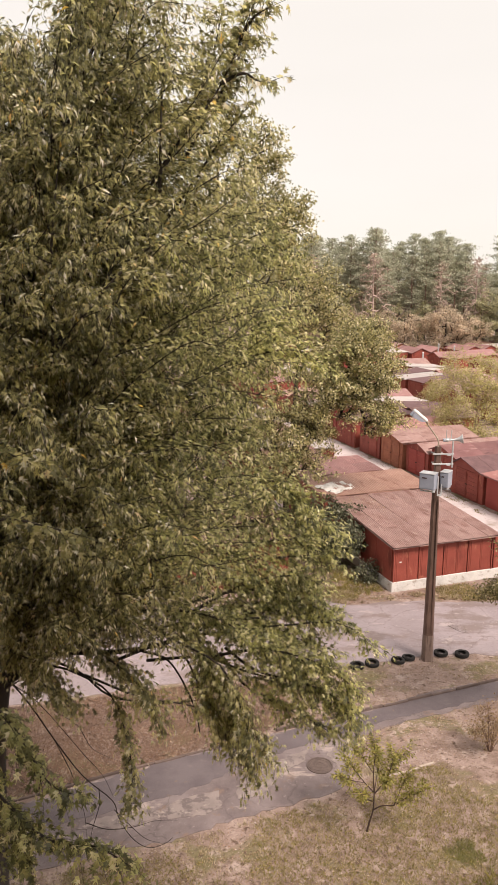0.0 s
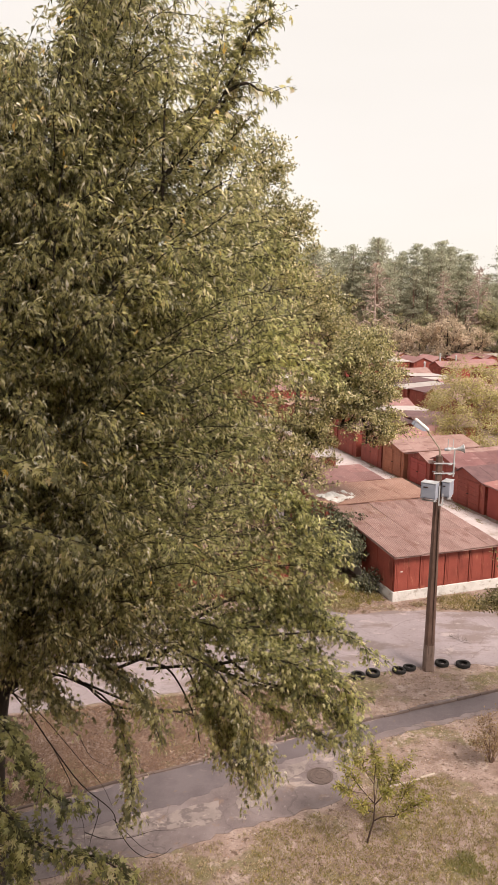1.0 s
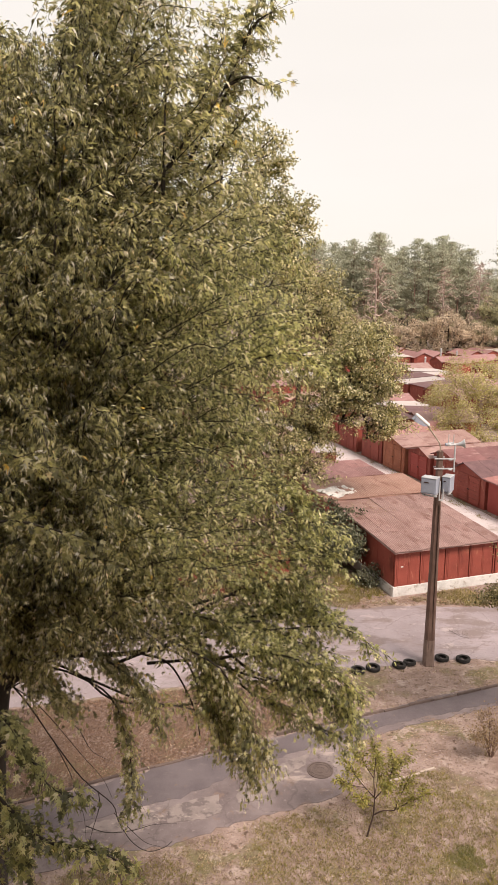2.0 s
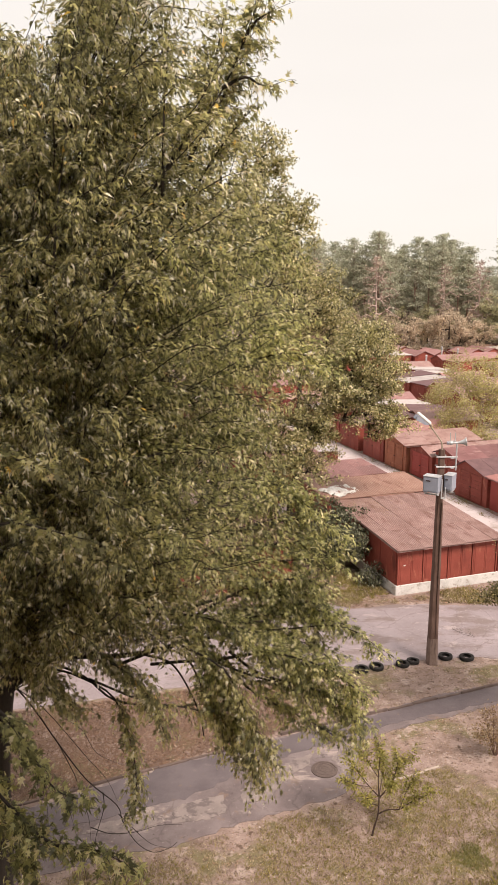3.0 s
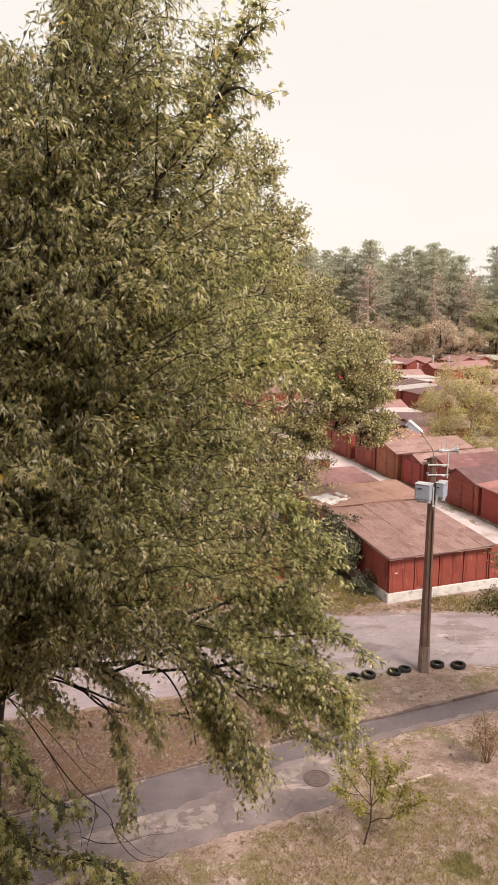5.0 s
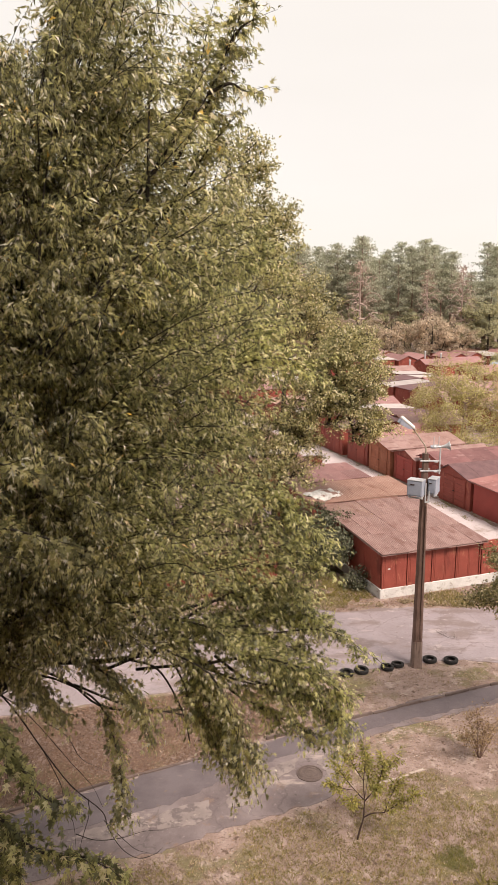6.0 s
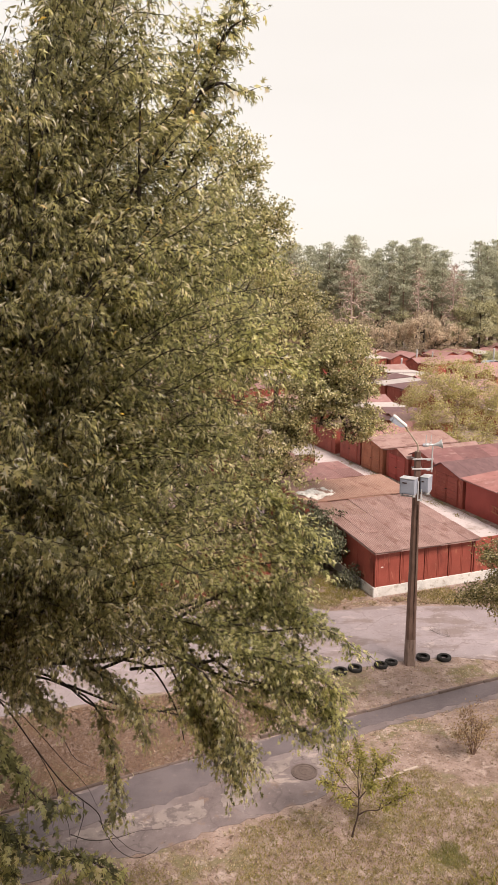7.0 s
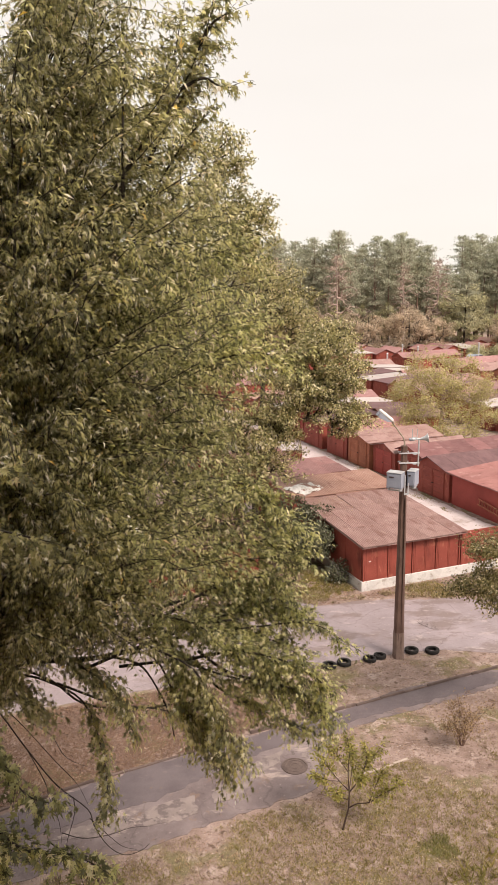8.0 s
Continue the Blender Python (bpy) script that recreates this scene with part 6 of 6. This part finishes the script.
# ---- tyres along the verge ----
def tyres():
    bm = bmesh.new()
    lathe(bm, [(0.18, 0.03), (0.19, 0.0), (0.28, 0.0), (0.31, 0.015), (0.318, 0.05), (0.318, 0.16), (0.31, 0.195), (0.285, 0.21), (0.2, 0.205), (0.18, 0.185), (0.23, 0.17), (0.265, 0.11), (0.23, 0.05)], 28)
    me = mesh_of("tyre", bm, M["tyre"])
    tr = bmesh.new()
    for k in range(36):
        a = 2 * math.pi * k / 36
        m = Matrix.Rotation(a, 4, "Z") @ Matrix.Translation((0.31, 0, 0.1))
        bmesh.ops.create_cube(tr, size=1, matrix=m @ Matrix.Diagonal((0.014, 0.035, 0.11, 1)))
    tread = mesh_of("tread", tr, M["tyre"])
    for i, (x, y, tilt, s) in enumerate(((4.1, 26.66, 1, 1.0), (4.7, 26.86, 3, 1.0), (5.73, 27.08, 4, 0.95), (6.18, 27.3, 5, 0.9), (7.52, 27.66, 1, 1.0), (8.33, 27.58, 3, 1.02))):
        t = thing("tyre", Matrix.Translation((x, y, 0.015)) @ pose(0, 0, 0, tilt, tilt * 0.5 - 1, i * 47) @ Matrix.Diagonal((s * 0.86, s * 0.86, s * 0.64, 1)), "old black car tyre lying flat on the verge", "tyre", "tyres along the verge")
        piece("carcass", me, t)
        piece("tread", tread, t)


tyres()


def manhole():
    g = thing("manhole", pose(2.15, 20.66, 0.018), "round rusty iron manhole cover in the footpath", "manhole cover")
    part("rim", lathe(bmesh.new(), [(0.355, -0.05), (0.4, -0.05), (0.4, 0.018), (0.355, 0.018)], 36), M["iron"], g, "iron rim")
    bm = bmesh.new()
    lathe(bm, [(0.001, -0.03), (0.345, -0.03), (0.345, 0.015), (0.001, 0.015)], 36)
    part("cover", bm, M["iron"], g)
    for r in (0.12, 0.26):
        part("ring", lathe(bmesh.new(), [(r, 0.01), (r + 0.025, 0.01), (r + 0.025, 0.022), (r, 0.022)], 32), M["iron"], g)


manhole()


# ---- grass, fallen leaves, weeds ----
def inside(poly, x, y):
    c = np.zeros(len(x), bool)
    j = len(poly) - 1
    for i in range(len(poly)):
        xi, yi, xj, yj = *poly[i], *poly[j]
        hit_ = ((yi > y) != (yj > y)) & (x < (xj - xi) * (y - yi) / (yj - yi + 1e-12) + xi)
        c ^= hit_
        j = i
    return c


LAWN = [(-9, 8), (14, 8), (14, 24.2), (9.5, 22.5), (6.0, 21.0), (4.2, 20.2), (3.1, 19.7), (2.6, 19.3), (1.2, 18.7), (-0.6, 18.0), (-2, 17.3), (-3.8, 16.8), (-9, 14.6)]
VERGE = [(-12, 16.75), (-4, 20.34), (0.7, 22.44), (6.2, 24.65), (10.4, 26.3), (14, 27.0), (10.6, 27.2), (8.9, 27.6), (6.6, 27.3), (2.5, 26.2), (-2.3, 25.3), (-6.2, 24.3), (-12, 23)]
STRIP = [(3.3, 19.9), (4.2, 20.2), (6.0, 21.0), (9.5, 22.5), (14, 24.2), (14, 26.2), (10.0, 24.9), (7.14, 23.76), (4.6, 22.75), (3.55, 22.2), (3.2, 21.2)]
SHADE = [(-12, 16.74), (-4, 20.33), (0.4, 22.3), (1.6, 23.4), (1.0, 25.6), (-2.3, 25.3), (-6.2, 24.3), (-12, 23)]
EDGE = [(3.2, 32.9), (4.4, 32.3), (6.6, 32.9), (12.7, 32.7), (14, 33.6), (14, 35.9), (6.6, 33.5), (4.9, 37.5), (1, 38), (1.5, 33.4)]


def tufts(name, poly, n, material, rng, tall, label, patch=(), cut=0.0):
    xs, ys = [p[0] for p in poly], [p[1] for p in poly]
    x, y = rng.uniform(min(xs), max(xs), n), rng.uniform(min(ys), max(ys), n)
    ok = inside(poly, x, y)
    x, y = x[ok], y[ok]
    dens = np.array([noise.noise(Vector((a * 0.45, b * 0.45, 3.3))) + 0.5 * noise.noise(Vector((a * 1.6, b * 1.6, 9.1))) for a, b in zip(x, y)])
    for px, py, pr in patch:
        dens += 1.3 * np.exp(-((x - px) ** 2 + (y - py) ** 2) / pr ** 2)
    ok = dens > cut
    x, y = x[ok], y[ok]
    per = 5
    p = np.repeat(np.stack([x, y, np.full(len(x), 0.0)], axis=1), per, axis=0)
    p[:, :2] += rng.normal(0, 0.045, (len(p), 2))
    fwd = rng.normal(0, 0.55, (len(p), 3))
    fwd[:, 2] = 0.45
    nor = rng.normal(0, 0.5, (len(p), 3)) + np.array([0, 0, 0.8])
    v, f = scatter(np.array([(-0.09, 0, 0), (0.09, 0, 0), (0.0, 1.0, 0.15)]), np.array([(0, 1, 2)]), p, fwd, nor, tall * rng.uniform(0.5, 1.3, len(p)))
    return tagged(many(name, v, f, material), label, "grass", "", "stuff")


def litter(name, poly, n, rng, size, material, label):
    xs, ys = [p[0] for p in poly], [p[1] for p in poly]
    x, y = rng.uniform(min(xs), max(xs), n), rng.uniform(min(ys), max(ys), n)
    ok = inside(poly, x, y)
    p = np.stack([x[ok], y[ok], np.full(ok.sum(), 0.03)], axis=1)
    fwd = rng.normal(0, 1, p.shape)
    fwd[:, 2] *= 0.25
    nor = rng.normal(0, 0.35, p.shape)
    nor[:, 2] = 1
    v, f = scatter(OVAL[0], OVAL[1], p, fwd, nor, size * rng.uniform(0.5, 1.4, len(p)))
    return tagged(many(name, v, f, material), label, "fallen leaves", "", "stuff")


gr = np.random.default_rng(31)
tufts("dry_grass", LAWN, 42000, M["grass"], gr, 0.085, "short dry grass on the lawn", (), -0.25)
tufts("green_grass", LAWN, 60000, M["grass_green"], gr, 0.085, "patches of green grass on the lawn", ((5.3, 17.5, 1.2), (2.0, 16.9, 0.9)), 0.06)
tufts("lush_grass", [(3.9, 17.6), (4.6, 16.6), (6.6, 16.2), (7.2, 17.0), (5.6, 18.2), (4.6, 18.7)], 6000, M["grass_lush"], gr, 0.085, "lush green patch in the dry lawn", ((5.55, 17.25, 0.75),), 0.75)
tufts("verge_grass", VERGE, 9000, M["grass"], gr, 0.08, "thin dry grass on the verge", (), 0.2)
tufts("weeds", EDGE, 12000, M["grass"], gr, 0.17, "straw coloured weeds at the foot of the garage", (), 0.0)
tufts("green_weeds", EDGE, 9000, M["grass_green"], gr, 0.17, "green weeds at the foot of the garage", ((5.3, 34.8, 1.4),), 0.25)
tufts("tall_weeds", [(4.6, 14.2), (8.2, 14.6), (8.6, 17.2), (7.0, 17.4), (5.4, 16.0)], 420, M["grass_green"], gr, 0.24, "taller thin weeds in the dry lawn", (), 0.0)
litter("lawn_leaves", LAWN, 24000, gr, 0.045, M["litter"], "fallen brown leaves on the lawn")
tufts("strip_grass", STRIP, 2500, M["grass"], gr, 0.08, "thin dry grass on the bare strip", (), 0.3)
litter("strip_leaves", STRIP, 10000, gr, 0.045, M["litter"], "fallen brown leaves on bare soil beside the footpath")
# fallen leaves, thick and dark so they also stand for the maple's shade
litter("maple_litter", SHADE, 110000, gr, 0.06, M["litter_shaded"], "thick brown leaf litter darkened as shade under the maple")
litter("edge_leaves", EDGE, 16000, gr, 0.07, M["litter"], "fallen brown leaves among the weeds by the garage")
ALLEY = uv2((11.3, 8.5), (12.5, 8.5), (12.35, 28), (11.7, 28))
tufts("alley_weeds", ALLEY, 5000, M["grass_green"], gr, 0.13, "low weeds along the foot of the garages in the alley", (), 0.1)
litter("alley_leaves", ALLEY, 5000, gr, 0.07, M["litter"], "fallen leaves and dirt along the edge of the alley")
litter("verge_leaves", VERGE, 30000, gr, 0.042, M["litter"], "fallen brown leaves on the verge")


def roof_leaves():
    """Fallen leaves and grit on the upper left of the road garage's roof."""
    n = 1500
    u, v = np.abs(gr.normal(0, 1.5, n)) + 0.0, 6.4 - np.abs(gr.normal(0, 1.6, n))
    ok = (u < 5.4) & (v > 0.2)
    u, v = u[ok], v[ok]
    z = 2.26 + 0.52 * (v + 0.32) / 6.87 + 0.045
    p = np.array([tuple(uv(a + 0.12, b, c)) for a, b, c in zip(u, v, z)])
    fwd = gr.normal(0, 1, p.shape)
    fwd[:, 2] *= 0.1
    nor = np.tile(np.array([0.0, 0.0, 1.0]), (len(p), 1)) + gr.normal(0, 0.15, p.shape)
    vv, ff = scatter(OVAL[0], OVAL[1], p, fwd, nor, 0.075 * gr.uniform(0.5, 1.5, len(p)))
    tagged(many("roof_leaves", vv, ff, M["litter"]), "fallen leaves and grit on a rusty roof", "fallen leaves", "", "stuff")


roof_leaves()


def dry_branch():
    g = thing("dry_branch", pose(8.75, 29.7, 0.02, 0, 0, -25) @ Matrix.Scale(0.62, 4), "bare dry branch lying on the concrete road", "branch")
    r = random.Random(3)
    part("stem", tube(bmesh.new(), bent([(-0.75, 0.35, 0.1), (-0.3, 0.1, 0.06), (0.2, -0.1, 0.03), (0.8, -0.15, 0.05)]), [0.012 - 0.0006 * i for i in range(13)], 5), M["bark"], g)
    for i in range(15):
        x = -0.65 + i * 0.09
        y = 0.28 - 0.3 * (x + 0.6)
        e = (x + r.uniform(-0.5, 0.3), y + r.uniform(-0.35, 0.75), r.uniform(0.02, 0.3))
        part("twig", tube(bmesh.new(), bent([(x, y, 0.05), ((x + e[0]) / 2 + 0.05, (y + e[1]) / 2, 0.12), e], 3), [0.006 - 0.0006 * k for k in range(7)], 4), M["bark"], g)


dry_branch()


def parked_car():
    g = thing("car", pose(45.2, 131.0, 0, 0, 0, 25), "pale blue car parked among the far garages", "car")
    bm = bmesh.new()
    prof = [(-2.0, 0.3), (2.0, 0.3), (2.05, 0.75), (1.2, 0.95), (0.6, 1.42), (-1.1, 1.45), (-1.75, 0.98), (-2.05, 0.9)]
    solid(bm, [(x, -0.8, z) for x, z in prof], [(x, 0.8, z) for x, z in prof])
    bmesh.ops.recalc_face_normals(bm, faces=bm.faces)
    bmesh.ops.bevel(bm, geom=bm.edges[:], offset=0.06, segments=2, affect="EDGES")
    part("body", bm, M["car_paint"], g)
    for y0, y1 in ((-0.815, -0.79), (0.79, 0.815)):
        part("window", box(bmesh.new(), -1.2, 0.7, y0, y1, 0.98, 1.34, 0.01), M["dark"], g, "dark side window")
    wheel = bmesh.new()
    lathe(wheel, [(0.15, -0.09), (0.31, -0.09), (0.33, 0.0), (0.31, 0.09), (0.15, 0.09)], 16)
    me = mesh_of("wheel", wheel, M["tyre"])
    for x in (-1.25, 1.3):
        for y in (-0.75, 0.75):
            piece("wheel", me, g, pose(x, y, 0.33, 90))


parked_car()


def vent_pipe(x, y, top):
    g = thing("vent_pipe", pose(x, y, 0), "pale vent pipe standing beside a garage", "pipe", "vent pipes among the garages")
    part("tube", tube(bmesh.new(), [(0, 0, 0), (0, 0, top)], 0.12, 8), M["pale_metal"], g)
    part("cap", tube(bmesh.new(), [(0, 0, top + 0.04), (0, 0, top + 0.2)], [0.2, 0.03], 8), M["pale_metal"], g)


for x, y, top in ((30.5, 124, 3.8), (33.6, 126, 3.3), (25.8, 114, 3.4), (44.5, 128, 3.6)):
    vent_pipe(x, y, top)
